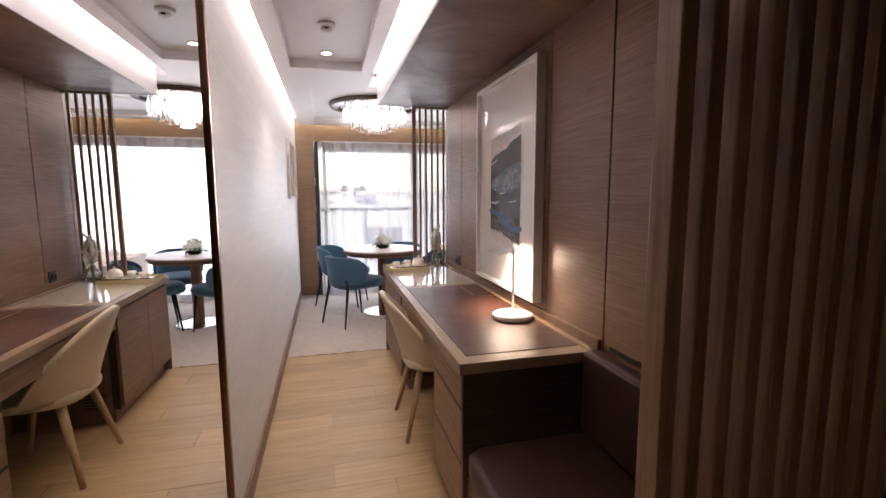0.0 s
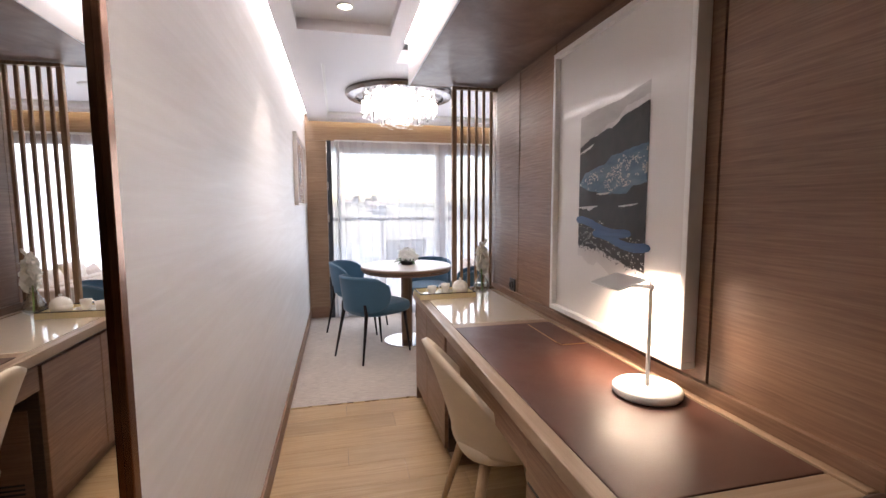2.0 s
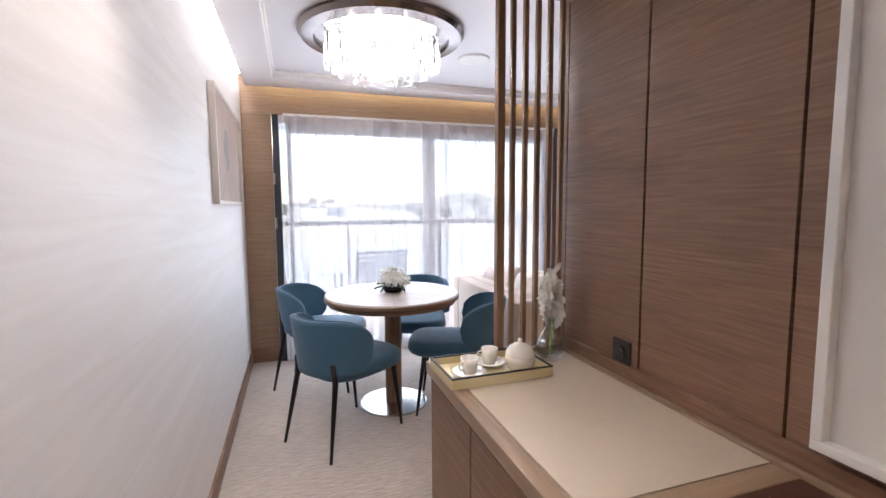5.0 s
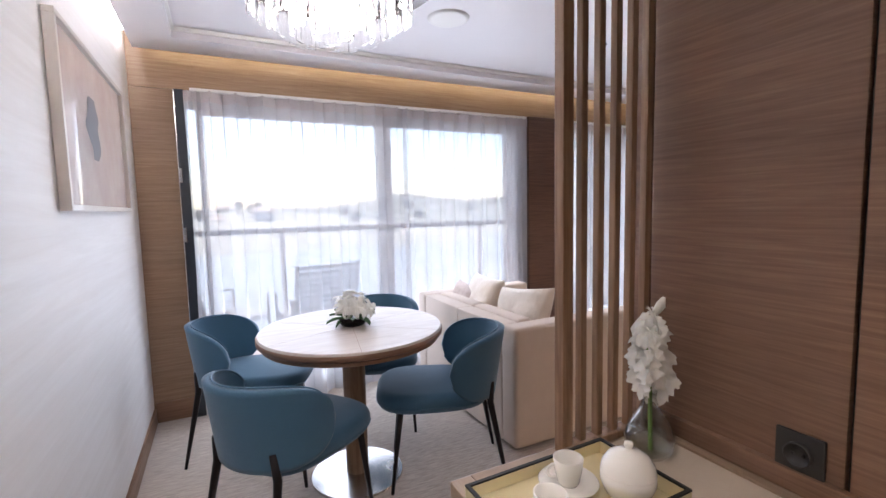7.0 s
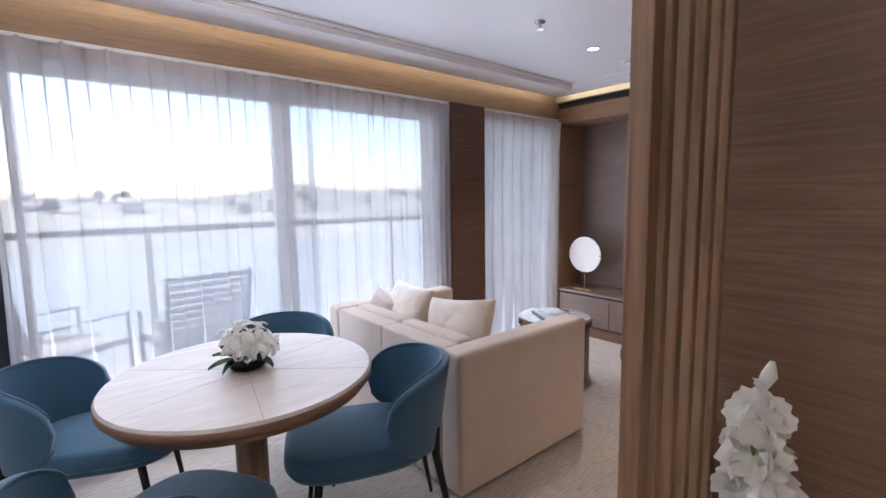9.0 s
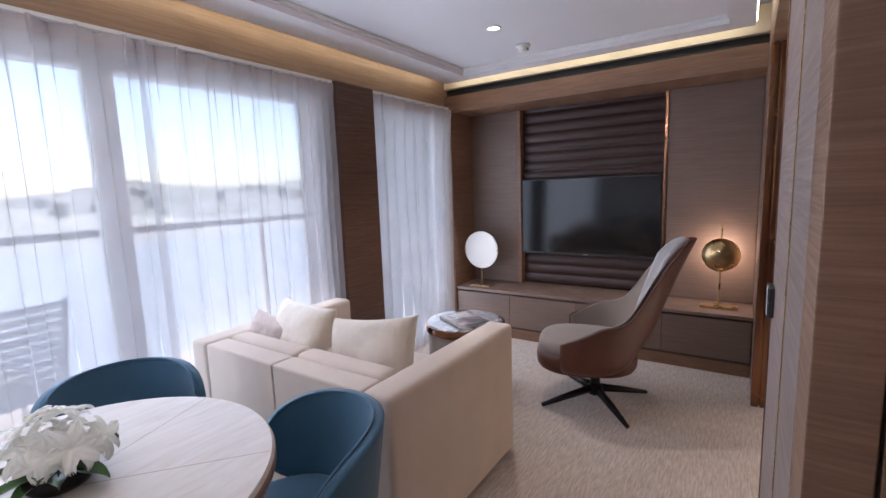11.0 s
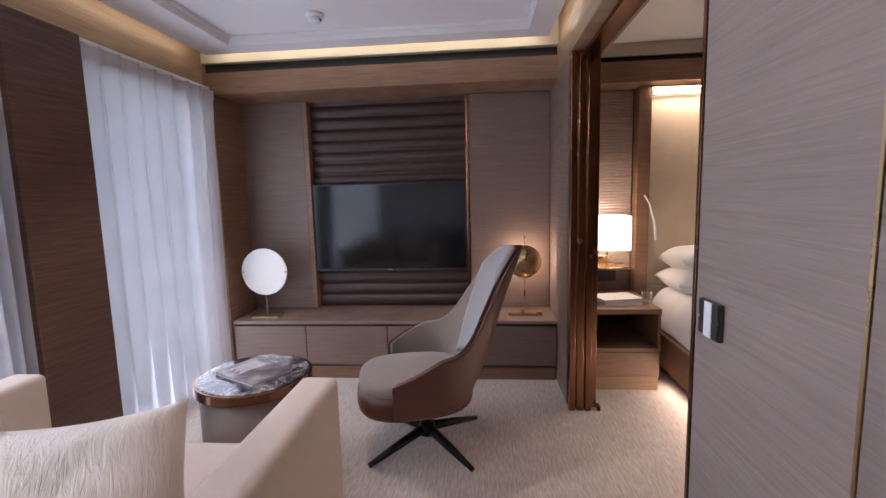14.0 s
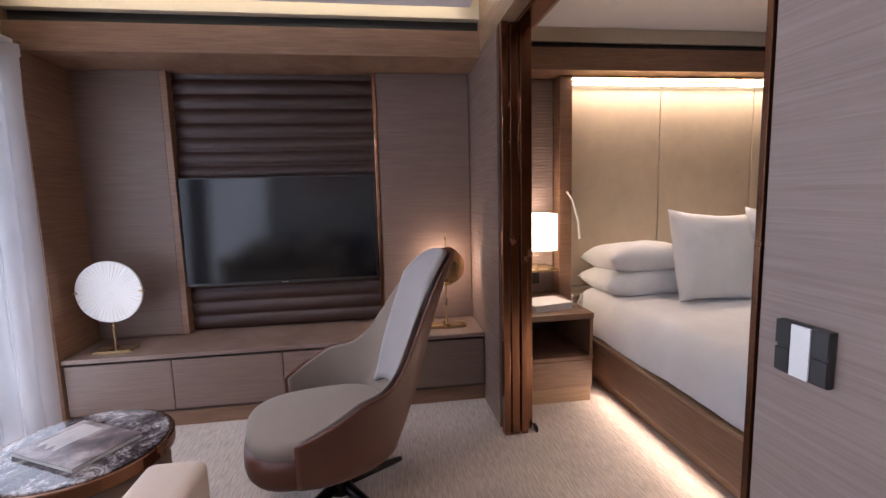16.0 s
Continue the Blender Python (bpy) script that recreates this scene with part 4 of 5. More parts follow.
def on_blue():
    while True:
        t = min(0.99, max(0.02, rs.gauss(0.6, 0.24)))
        a, b = blue_low(t) + 0.006, blue_top(t) - 0.012
        z = a + (b - a) * (rs.betavariate(2, 2) if t > 0.3 else rs.random())
        if noise.noise((t * 9, z * 26, 4)) > -0.05:
            return t, z


def on_shore():
    t = rs.random()
    return t, foot(t) + 0.012 + rs.random() ** 1.3 * 0.10 + 0.02 * noise.noise((t * 12, 3, 0))


def off_shore():
    t = rs.random() * 0.97 + 0.015
    return t, foot(t) - rs.random() ** 2 * 0.022


flecks("chalk_flecks", 330, on_blue, 0.0055, CHALK, 3, "white dabs on the blue band")
flecks("shore_flecks", 170, on_shore, 0.0050, CHALK, 3, "white flecks in the black")
flecks("ink_flecks", 120, off_shore, 0.0055, INK, 3, "black flecks along the torn edge")
for t0, t1, z0, z1, k in ((-0.04, 0.83, 0.438, 0.395, 4), (0.26, 1.07, 0.385, 0.352, 5)):
    def stroke(u, v, t0=t0, t1=t1, z0=z0, z1=z1, k=k):
        w = 0.034 * max(0.0, 1 - (2 * u - 1) ** 10) ** 0.5
        z = z0 + (z1 - z0) * u + 0.010 * math.sin(u * 6.5 + 0.5) + (v - 0.5) * w + 0.002 * noise.noise((u * 18, v, z0))
        return Vector((-0.0312 - 0.0004 * k, PY - PW * (t0 + (t1 - t0) * u), z))
    part("brush_stroke", bm_grid(stroke, 60, 3), STROKE, art, "sweeping blue brush stroke")

# sockets and switches


def wall_socket(at, rz):
    s = holder("wall_socket", at, rz, "dark bronze wall socket with round outlet", "socket")
    box("plate", (-0.042, 0.042, -0.008, 0.0, -0.042, 0.042), PLASTIC, s, "", 0.003)
    ring = moved(bm_lathe([(0.0, 0.002), (0.019, 0.002), (0.021, 0.010), (0.024, 0.010), (0.024, 0.0)], 28), pose(0, -0.008, 0, 90, 0, 0))
    part("outlet", ring, PLASTIC, s, "", True)
    for x in (-0.009, 0.009):
        part("pin_hole", moved(bm_lathe([(0.0, 0.0), (0.003, 0.0), (0.003, 0.002), (0, 0.002)], 8), pose(x, -0.0105, 0, 90, 0, 0)), BLACK, s)


wall_socket((1.099, 3.578, 0.835), -90)
sw = holder("light_switch", (1.912, 4.001, 1.035), 180, "dark wall switch with a white rocker", "switch")
box("plate", (-0.041, 0.041, -0.012, 0.0, -0.041, 0.041), PLASTIC, sw, "", 0.003)
box("rocker", (-0.015, 0.015, -0.016, -0.0125, -0.039, 0.039), WHITE, sw, "white rocker", 0.001)
for x in (-0.029, 0.029):
    for z in (-0.020, 0.022):
        box("button", (x - 0.012, x + 0.012, -0.015, -0.0125, z - 0.018, z + 0.018), PLASTIC, sw, "", 0.001)

# tray with tea things
tray = holder("serving_tray", (0.692, 3.757, 0.7525), 1, "pale yellow lacquer tray with black rim on the counter", "tray")
box("floor", (-0.17, 0.17, -0.105, 0.105, 0.0, 0.008), YELLOW, tray, "", 0.002)
for b in ((-0.175, 0.175, -0.112, -0.105), (-0.175, 0.175, 0.105, 0.112)):
    box("rim", (*b, 0.0, 0.032), YELLOW, tray, "", 0.001)
    box("rim_edge", (*b, 0.0325, 0.037), BLACK, tray, "", 0.0)
for b in ((-0.182, -0.175), (0.175, 0.182)):
    box("rim", (*b, -0.112, 0.112, 0.0, 0.032), YELLOW, tray, "", 0.001)
    box("rim_edge", (*b, -0.112, 0.112, 0.0325, 0.037), BLACK, tray, "", 0.0)


def cup(at, rz):
    s = holder("saucer", at, rz, "small white porcelain saucer on the tray", "saucer", "tea set")
    part("plate", bm_lathe([(0, 0.0), (0.03, 0.0), (0.035, 0.004), (0.058, 0.012), (0.060, 0.013), (0.058, 0.015), (0.034, 0.008), (0, 0.006)], 36), PORCELAIN, s, "", True)
    c = holder("tea_cup", (at[0], at[1], at[2] + 0.0065), rz, "small white porcelain tea cup on a saucer", "cup", "tea set")
    part("bowl", bm_lathe([(0, 0.0), (0.019, 0.0), (0.022, 0.006), (0.027, 0.03), (0.030, 0.055), (0.028, 0.055), (0.025, 0.03), (0.019, 0.009), (0, 0.007)], 32), PORCELAIN, c, "", True)
    part("handle", bm_tube([(0.028 + 0.016 * math.sin(a), 0, 0.03 + 0.014 * math.cos(a)) for a in [math.pi * i / 8 for i in range(9)]], [0.003] * 9, 8), PORCELAIN, c, "", True)


cup((0.605, 3.73, 0.7612), 200)
cup((0.71, 3.80, 0.7612), 160)
pot = holder("sugar_pot", (0.79, 3.722, 0.7612), 0, "round white porcelain pot with a knobbed lid", "pot", "tea set")
part("bowl", bm_lathe([(0, 0), (0.028, 0), (0.043, 0.010), (0.052, 0.033), (0.051, 0.053), (0.0, 0.053)], 40), PORCELAIN, pot, "", True)
part("lid", bm_lathe([(0.0515, 0.0535), (0.048, 0.068), (0.037, 0.083), (0.019, 0.093), (0.007, 0.096), (0.006, 0.098), (0.009, 0.104), (0.007, 0.110), (0, 0.111)], 40), PORCELAIN, pot, "", True)

vase = holder("glass_vase", (0.965, 3.815, 0.7525), 0, "clear glass bud vase half full of water", "vase")
part("body", bm_lathe([(0, 0.0), (0.035, 0.0), (0.05, 0.015), (0.055, 0.04), (0.045, 0.072), (0.024, 0.105), (0.014, 0.135), (0.016, 0.15), (0.0145, 0.15), (0.0125, 0.135), (0.022, 0.104), (0.042, 0.072), (0.051, 0.04), (0.046, 0.018), (0.033, 0.006), (0, 0.006)], 40), THIN, vase, "", True)
part("water", bm_lathe([(0, 0.0065), (0.032, 0.0065), (0.045, 0.019), (0.050, 0.04), (0.046, 0.06), (0, 0.06)], 40), THIN, vase, "", True)


def bm_petal(length, width, curl, ruffle, seed, blunt=0.8):
    def f(u, v):
        s = v
        w = width * math.sin(math.pi * min(1, 0.12 + blunt * s)) ** 0.8
        x = (u - 0.5) * w
        z = length * s * (1 - 0.25 * s)
        y = curl * s * s + 0.35 * abs(x) * (1 - s) + ruffle * math.sin(u * 14 + seed) * s * s
        return Vector((x, y, z))
    return bm_grid(f, 10, 8)


def blossom(parent, at, direction, size, seed, width=0.8, tilt=-44, petals=6, blunt=0.8):
    bm = bmesh.new()
    q = Vector(direction).to_track_quat('Z', 'Y').to_matrix().to_4x4()
    for k in range(petals):
        p = bm_petal(size * (0.9 + 0.2 * ((seed * 7 + k * 3) % 5) / 4), size * width, size * 0.5, size * 0.10, seed + k, blunt)
        me = bpy.data.meshes.new("petal_tmp")
        moved(p, Matrix.Translation(at) @ q @ pose(0, 0, 0, 0, 0, k * 360 / petals + seed * 17) @ pose(0, size * 0.03, 0, tilt + 9 * ((seed + k) % 3 - 1), 0, 0))
        p.to_mesh(me)
        p.free()
        bm.from_mesh(me)
        bpy.data.meshes.remove(me)
    return part("blossom", bm, PETAL, parent, "", True)


glad = holder("gladiolus", (0.965, 3.815, 0.762), 0, "tall white gladiolus stem standing in the glass vase", "flower")
part("stem", bm_tube([(0.004, 0, 0.0), (0.0, 0.0, 0.14), (-0.006, 0.004, 0.23), (0.012, 0.01, 0.305)], [0.005, 0.0045, 0.004, 0.003], 8), STEM, glad)
rg = random.Random(2)
for i in range(9):
    z = 0.165 + 0.0165 * i
    a = i * 2.2 + 0.4
    d = (math.cos(a), math.sin(a), 0.15 + 0.02 * i)
    blossom(glad, Vector((0.006 * math.cos(a), 0.006 * math.sin(a), z)), d, 0.058 - 0.0022 * i, i, 1.15, -54, 6, 0.62)
part("bud", bm_tube([(0.012, 0.01, 0.305), (0.030, 0.0, 0.335), (0.040, 0.0, 0.352)], [0.006, 0.011, 0.004], 8), PETAL, glad, "", True)

# desk chair
dc = holder("desk_chair", (0.665, 2.58, 0), -90, "cream leather shell chair with tapered wooden legs tucked under the desk", "chair")


def shell(u, v):
    a = radians(-98 + 196 * u)
    c = math.cos(a)
    hi = 0.47 + 0.36 * max(0.0, (c - 0.12) / 0.88) ** 0.85
    z = 0.43 + (hi - 0.43) * v
    lean = 0.10 * v ** 1.3 * max(0, c)
    r = 0.205 + 0.03 * v
    return Vector((r * 1.08 * math.sin(a), -r * c - lean + 0.02, z))


part("backrest", bm_grid(shell, 40, 12, 0.022), CREAM_LEATHER, dc, "cream leather wraparound back", True)
part("seat", moved(bm_pad(0.43, 0.44, 0.39, 0.455, 3.2, 0.03, 0.95, 0.01), Matrix.Translation((0, 0.015, 0))), CREAM_LEATHER, dc, "", True)
for sx in (-1, 1):
    for sy in (-1, 1):
        part("leg", bm_tube([(0.13 * sx, 0.12 * sy, 0.40), (0.205 * sx, 0.215 * sy, 0.0)], [0.022, 0.012], 12), WOOD_LEG, dc, "pale tapered wooden leg", True)

SILVER = paint("pale_frame", (0.55, 0.50, 0.45), 0.35)
# small framed print on the pale wall
sp = holder("small_framed_print", (XL, 5.44, 1.345), 0, "pale framed print of a dark figure-like brush mark on blush paper", "picture")
for y0, y1, z0, z1 in ((-0.54, 0.54, 0.0, 0.02), (-0.54, 0.54, 0.59, 0.61)):
    box("frame", (0.002, 0.034, y0, y1, z0, z1), SILVER, sp, "", 0.002)
for y0, y1 in ((-0.54, -0.52), (0.52, 0.54)):
    box("frame", (0.002, 0.0338, y0, y1, 0.0202, 0.5898), SILVER, sp, "", 0.002)
box("paper", (0.002, 0.018, -0.52, 0.52, 0.02, 0.59), BLUSH, sp, "", 0.0)
part("brush_mark", bm_grid(lambda u, v: Vector((0.0195, -0.08 + (0.05 + 0.07 * math.sin(3.0 * v)) * (u - 0.5) * 1.6 + 0.05 * noise.noise((v * 3, 0, 0)), 0.20 + 0.24 * v)), 6, 20), paint("ink_mark", (0.10, 0.09, 0.10)), sp)

# ---- dining corner ----
table = holder("dining_table", (0.668, 5.285, 0.0), 0, "round oak pedestal table with a slotted edge and steel foot", "table")
part("tabletop", bm_lathe([(0, 0.725), (0.424, 0.725), (0.439, 0.738), (0.441, 0.752), (0.435, 0.76), (0, 0.76)], 96), WOOD_TOP, table, "pale oak top", False)
part("edge_band", bm_lathe([(0.4405, 0.7248), (0.443, 0.7265), (0.443, 0.748), (0.4405, 0.7495)], 96), WOOD, table, "brown oak edge", True)
part("under_ring", bm_lathe([(0, 0.692), (0.402, 0.692), (0.422, 0.70), (0.426, 0.716), (0, 0.716)], 96), WOOD, table, "oak lower ring")
part("slot_band", bm_lathe([(0, 0.7165), (0.418, 0.7165), (0.418, 0.7245), (0, 0.7245)], 96), BLACK, table)
part("pedestal", bm_lathe([(0.055, 0.02), (0.055, 0.692)], 40), WOOD_V, table, "oak column", True)
part("foot_plate", bm_lathe([(0, 0.0), (0.225, 0.0), (0.228, 0.004), (0.225, 0.012), (0.06, 0.020), (0, 0.020)], 64), STEEL, table, "polished steel foot", False)
for a in (20, 80, 140):
    part("inlay_line", moved(bm_box(-0.43, 0.43, -0.0008, 0.0008, 0.7600, 0.7603, 0.0), pose(0, 0, 0, 0, 0, a)), WOOD_L, table)

cp = holder("centrepiece", (0.68, 5.31, 0.7605), 0, "low bouquet of white lilies with green leaves on the table", "flowers")
part("bowl", bm_lathe([(0, 0), (0.055, 0), (0.07, 0.02), (0.065, 0.035), (0, 0.035)], 28), DARKMETAL, cp, "small dark bowl", True)
for i in range(17):
    a, e = i * 2.4, 0.15 + 0.8 * ((i * 0.618) % 1)
    d = Vector((math.cos(a) * math.cos(e * 1.4), math.sin(a) * math.cos(e * 1.4), math.sin(e * 1.4) + 0.1))
    blossom(cp, Vector((0, 0, 0.05)) + d * (0.055 + 0.02 * (i % 3)), d, 0.058, i, 0.5, -56)
for i in range(13):
    a = i * 0.48 + 0.2 * (i % 2)
    ln, up = 0.05 + 0.025 * ((i * 5) % 4) / 3, 0.02 * ((i * 3) % 4)
    lf = bm_grid(lambda u, v: Vector(((u - 0.5) * 0.04 * math.sin(math.pi * (0.05 + 0.95 * v)), 0.035 + ln * 1.3 * v, 0.03 + up * v - 0.03 * v * v + 0.02 * abs(u - 0.5))), 4, 8)
    part("leaf", moved(lf, pose(0, 0, 0, 0, 0, math.degrees(a))), LEAF, cp, "", True)


def dining_chair(at, rz):
    c = holder("dining_chair", (*at, 0), rz, "teal-blue upholstered dining chair with wraparound back and thin black legs", "chair", "chairs round the table")
    part("seat", moved(bm_pad(0.475, 0.55, 0.38, 0.475, 3.2, 0.04, 0.88, 0.014), Matrix.Translation((0, 0.08, 0))), BLUE, c, "", True)
    part("seat_seam", moved(bm_pad(0.479, 0.554, 0.412, 0.418, 3.2, 0.003, 0.88), Matrix.Translation((0, 0.08, 0))), BLUE, c, "", True)

    def f(u, v):
        s = 2 * u - 1
        a = radians(92) * s
        half = 0.152 * (1 - abs(s) ** 4.0) ** 0.5 + 0.003
        mid = 0.583 - 0.012 * s * s
        z = mid + half * (2 * v - 1)
        r = 0.212
        lean = 0.05 * (z - 0.45) / 0.3
        return Vector((r * 1.06 * math.sin(a), -(r + lean) * math.cos(a) * 1.0 + 0.0, z))
    part("backrest", bm_grid(f, 48, 16, 0.032), BLUE, c, "curved oval back", True)
    for k in (0.0, 1.0):
        rim = [f(u / 60, k) + Vector((0, 0, 0.001 if k else -0.001)) for u in range(1, 60)]
        part("piping", bm_tube(rim, [0.0045] * len(rim), 6), BLUE, c, "", True)
    for sx in (-1, 1):
        part("leg", bm_tube([(0.18 * sx, 0.235, 0.40), (0.198 * sx, 0.285, 0.0)], [0.015, 0.008], 10), DARKMETAL, c, "", True)
        part("leg", bm_tube([(0.150 * sx, -0.198, 0.50), (0.158 * sx, -0.19, 0.40), (0.195 * sx, -0.265, 0.0)], [0.013, 0.016, 0.008], 10), DARKMETAL, c, "", True)
    return c


chair = dining_chair((0.30, 4.96), -54)
for x, y, a in ((0.20, 5.83, -112), (1.10, 5.11, 68), (1.0, 5.86, 160)):
    copy_thing(chair, pose(x, y, 0, 0, 0, a))

# chandelier
ch = holder("chandelier", (0.60, 5.13, ZR), 0, "round bronze ceiling chandelier with tiers of clear glass bars, lit", "chandelier")
DISH = metal("dark_steel", (0.20, 0.17, 0.16), 0.2)
part("dish", bm_lathe([(0.0, -0.001), (0.485, -0.001), (0.49, -0.02), (0.47, -0.045), (0.40, -0.055), (0.395, -0.03), (0.30, -0.022), (0, -0.022)], 72), DISH, ch, "polished dark steel dish", False)
GBAR, _n, _l, _b = mat("glass_bar", (1, 1, 1), 0.12)
_b.inputs["Transmission Weight"].default_value = 1.0
_b.inputs["IOR"].default_value = 1.12
bar_mesh = {}
for r, n, z0, z1 in ((0.335, 30, -0.06, -0.21), (0.26, 24, -0.06, -0.255), (0.17, 16, -0.06, -0.29), (0.08, 8, -0.06, -0.29)):
    for i in range(n):
        a = 2 * math.pi * i / n
        key = (z0, z1)
        if key not in bar_mesh:
            b = bm_box(-0.024, 0.024, -0.007, 0.007, z1, z0, 0.003, 1)
            first = part("glass_bar", b, GBAR, ch)
            bar_mesh[key] = first.data
            ob = first
        else:
            ob = new("glass_bar", bar_mesh[key])
            ob.parent = ch
        ob.matrix_basis = pose(r * math.cos(a), r * math.sin(a), 0.012 * math.sin(i * 2.1), 0, 0, math.degrees(a) + 90)
for r, n in ((0.30, 12), (0.215, 9), (0.12, 6)):
    for i in range(n):
        a = 2 * math.pi * (i + 0.5) / n
        t = part("bulb", moved(bm_lathe([(0, -0.055), (0.012, -0.058), (0.012, -0.15), (0, -0.155)], 10), Matrix.Translation((r * math.cos(a), r * math.sin(a), 0))), TUBE, ch)

# ---- sitting corner ----
sofa = holder("sofa", (1.462, 5.03, 0), 0, "cream upholstered two-seat sofa with its back to the table", "sofa")
SL, SD, SH = 1.28, 0.955, 0.685


def bm_slab(x0, x1, y0, y1, z0, z1, r):
    """An upholstered slab with soft edges and a slightly bellied face."""
    bm = bm_box(x0, x1, y0, y1, z0, z1, r, 5)
    bmesh.ops.recalc_face_normals(bm, faces=bm.faces[:])
    return bm


part("base", bm_slab(0.04, SD - 0.02, 0.03, SL - 0.03, 0.05, 0.30, 0.02), SOFA, sofa, "", True)
part("arm", bm_slab(0.0, SD, 0.0, 0.135, 0.02, SH, 0.028), SOFA, sofa, "slab arm", True)
part("arm", bm_slab(0.0, SD, SL - 0.135, SL, 0.02, SH, 0.028), SOFA, sofa, "slab arm", True)
for y0, y1 in ((0.137, SL / 2 - 0.001), (SL / 2 + 0.001, SL - 0.137)):
    part("back_panel", bm_slab(0.002, 0.115, y0, y1, 0.022, SH - 0.004, 0.012), SOFA, sofa, "sewn back panel", True)
    part("back_cushion", bm_slab(0.116, 0.225, y0, y1, 0.40, SH + 0.006, 0.035), SOFA, sofa, "", True)
    part("seat_cushion", bm_slab(0.20, SD - 0.01, y0, y1, 0.30, 0.435, 0.04), SOFA, sofa, "", True)
for y in (0.0, SL):
    loop = [(0.004, y, 0.05), (0.004, y, SH - 0.03), (0.03, y, SH - 0.003), (SD - 0.03, y, SH - 0.003), (SD - 0.003, y, SH - 0.03), (SD - 0.003, y, 0.05)]
    part("piping", bm_tube([(a, b + (0.026 if y == 0.0 else -0.026), c) for a, b, c in loop], [0.0035] * 6, 6), SOFA, sofa, "", True)
for x in (0.08, SD - 0.1):
    for y in (0.08, SL - 0.08):
        part("foot", moved(bm_lathe([(0.02, 0), (0.025, 0.06)], 14), Matrix.Translation((x, y, 0))), DARKMETAL, sofa)
CUSH = cloth("ivory_jacquard", (0.62, 0.52, 0.42), 60, 0.42, 0.06)
_n, _l = CUSH.node_tree.nodes, CUSH.node_tree.links
bump(_n, _l, _n["Principled BSDF"], noise_tex(_n, _l, coords(_n, _l, (26, 26, 5)), 1.6, 4, 0.6, 1.2), 0.6, 0.01)
CUSH2 = cloth("pink_cushion", (0.52, 0.42, 0.37), 60, 0.8, 0.2)
for i, (x, y, z, tilt, rz, m, lab) in enumerate(((1.80, 5.43, 0.635, -24, -78, CUSH, "ivory patterned cushion leaning on the sofa back"), (1.79, 5.90, 0.65, -22, -96, CUSH, "ivory patterned cushion leaning on the sofa back"), (1.76, 6.10, 0.60, -18, -90, CUSH2, "blush striped cushion at the end of the sofa"))):
    p = part("cushion", bm_pillow(0.45 if i < 2 else 0.34, 0.38 if i < 2 else 0.31, 0.15, i * 3.0, 34), m, None, "", True)
    p.matrix_world = pose(x, y, z, 0, 0, rz) @ pose(0, 0, 0, tilt, 6 * (i - 1), 0)
    tagged(p, lab, "cushion", "sofa cushions")

drum = holder("side_table", (2.93, 5.63, 0), 0, "drum side table with veined marble top and bronze rim", "table")
part("drum", bm_lathe([(0.24, 0.0), (0.25, 0.01), (0.25, 0.43), (0, 0.43)], 64), leather("taupe_leather", (0.19, 0.135, 0.10), 0.45), drum, "taupe leather drum", True)
part("rim", bm_lathe([(0.0, 0.431), (0.265, 0.431), (0.27, 0.435), (0.27, 0.474), (0.266, 0.477), (0.255, 0.477)], 72), BRONZE, drum, "bronze rim", False)
part("top", bm_lathe([(0.2548, 0.47), (0.2548, 0.48), (0.25, 0.482), (0, 0.482)], 72), MARBLE, drum, "dark veined marble top", False)
mag = holder("magazine", (2.92, 5.63, 0.4825), 62, "glossy magazine lying on the marble table", "magazine")
box("pages", (-0.148, 0.148, -0.108, 0.108, 0.0, 0.012), PAPER, mag, "", 0.001)
box("cover", (-0.15, 0.15, -0.11, 0.11, 0.0125, 0.0145), COVER, mag, "", 0.0005)
for i in range(8):
    box("title_bar", (0.02 + 0.013 * i, 0.026 + 0.013 * i, -0.09, 0.06 - 0.01 * (i % 3), 0.0147, 0.0151), WHITE, mag, "", 0.0)

# lounge chair
lc = holder("lounge_chair", (3.17, 4.82, 0), 14, "high-backed swivel lounge chair with chestnut leather shell and grey fabric inside", "armchair")


def lounge_top(a):
    """Rim height at angle a from the back, in degrees."""
    t = abs(a)
    k = 1 / (1 + math.exp((t - 42) / 7.0))
    return 0.575 + 0.475 * k - 0.12 * max(0, (t - 80) / 40)


def lounge(u, v, inset):
    a = -118 + 236 * u
    ar = radians(a)
    top = lounge_top(a)
    z = 0.24 + (top - 0.24) * v
    low = min(1.0, v * 2.6)
    r = (0.15 + 0.165 * math.sin(low * math.pi / 2)) - inset
    back = max(0.0, math.cos(ar))
    lean = 0.40 * max(0, z - 0.40) ** 1.25 * back
    narrow = 1 - 0.24 * max(0, (z - 0.62) / 0.40)
    return Vector(((r + 0.02) * 1.06 * math.sin(ar) * narrow, -r * math.cos(ar) * (1.0 if math.cos(ar) > 0 else 1.1) - lean + 0.02, z + inset * 0.2))


part("outer_shell", bm_grid(lambda u, v: lounge(u, v, 0.0), 64, 26, 0.010), RUST, lc, "chestnut leather shell", True)
part("inner_lining", bm_grid(lambda u, v: lounge(u, 0.05 + 0.935 * v, 0.026), 64, 24, 0.004), TAUPE, lc, "taupe fabric lining", True)


def backpad(u, v):
    a = -34 + 68 * u
    p = lounge(0.5 + a / 236, 0.28 + 0.71 * v, 0.05)
    return p + Vector((0, 0.012 * math.sin(math.pi * u) * math.sin(math.pi * v), 0))


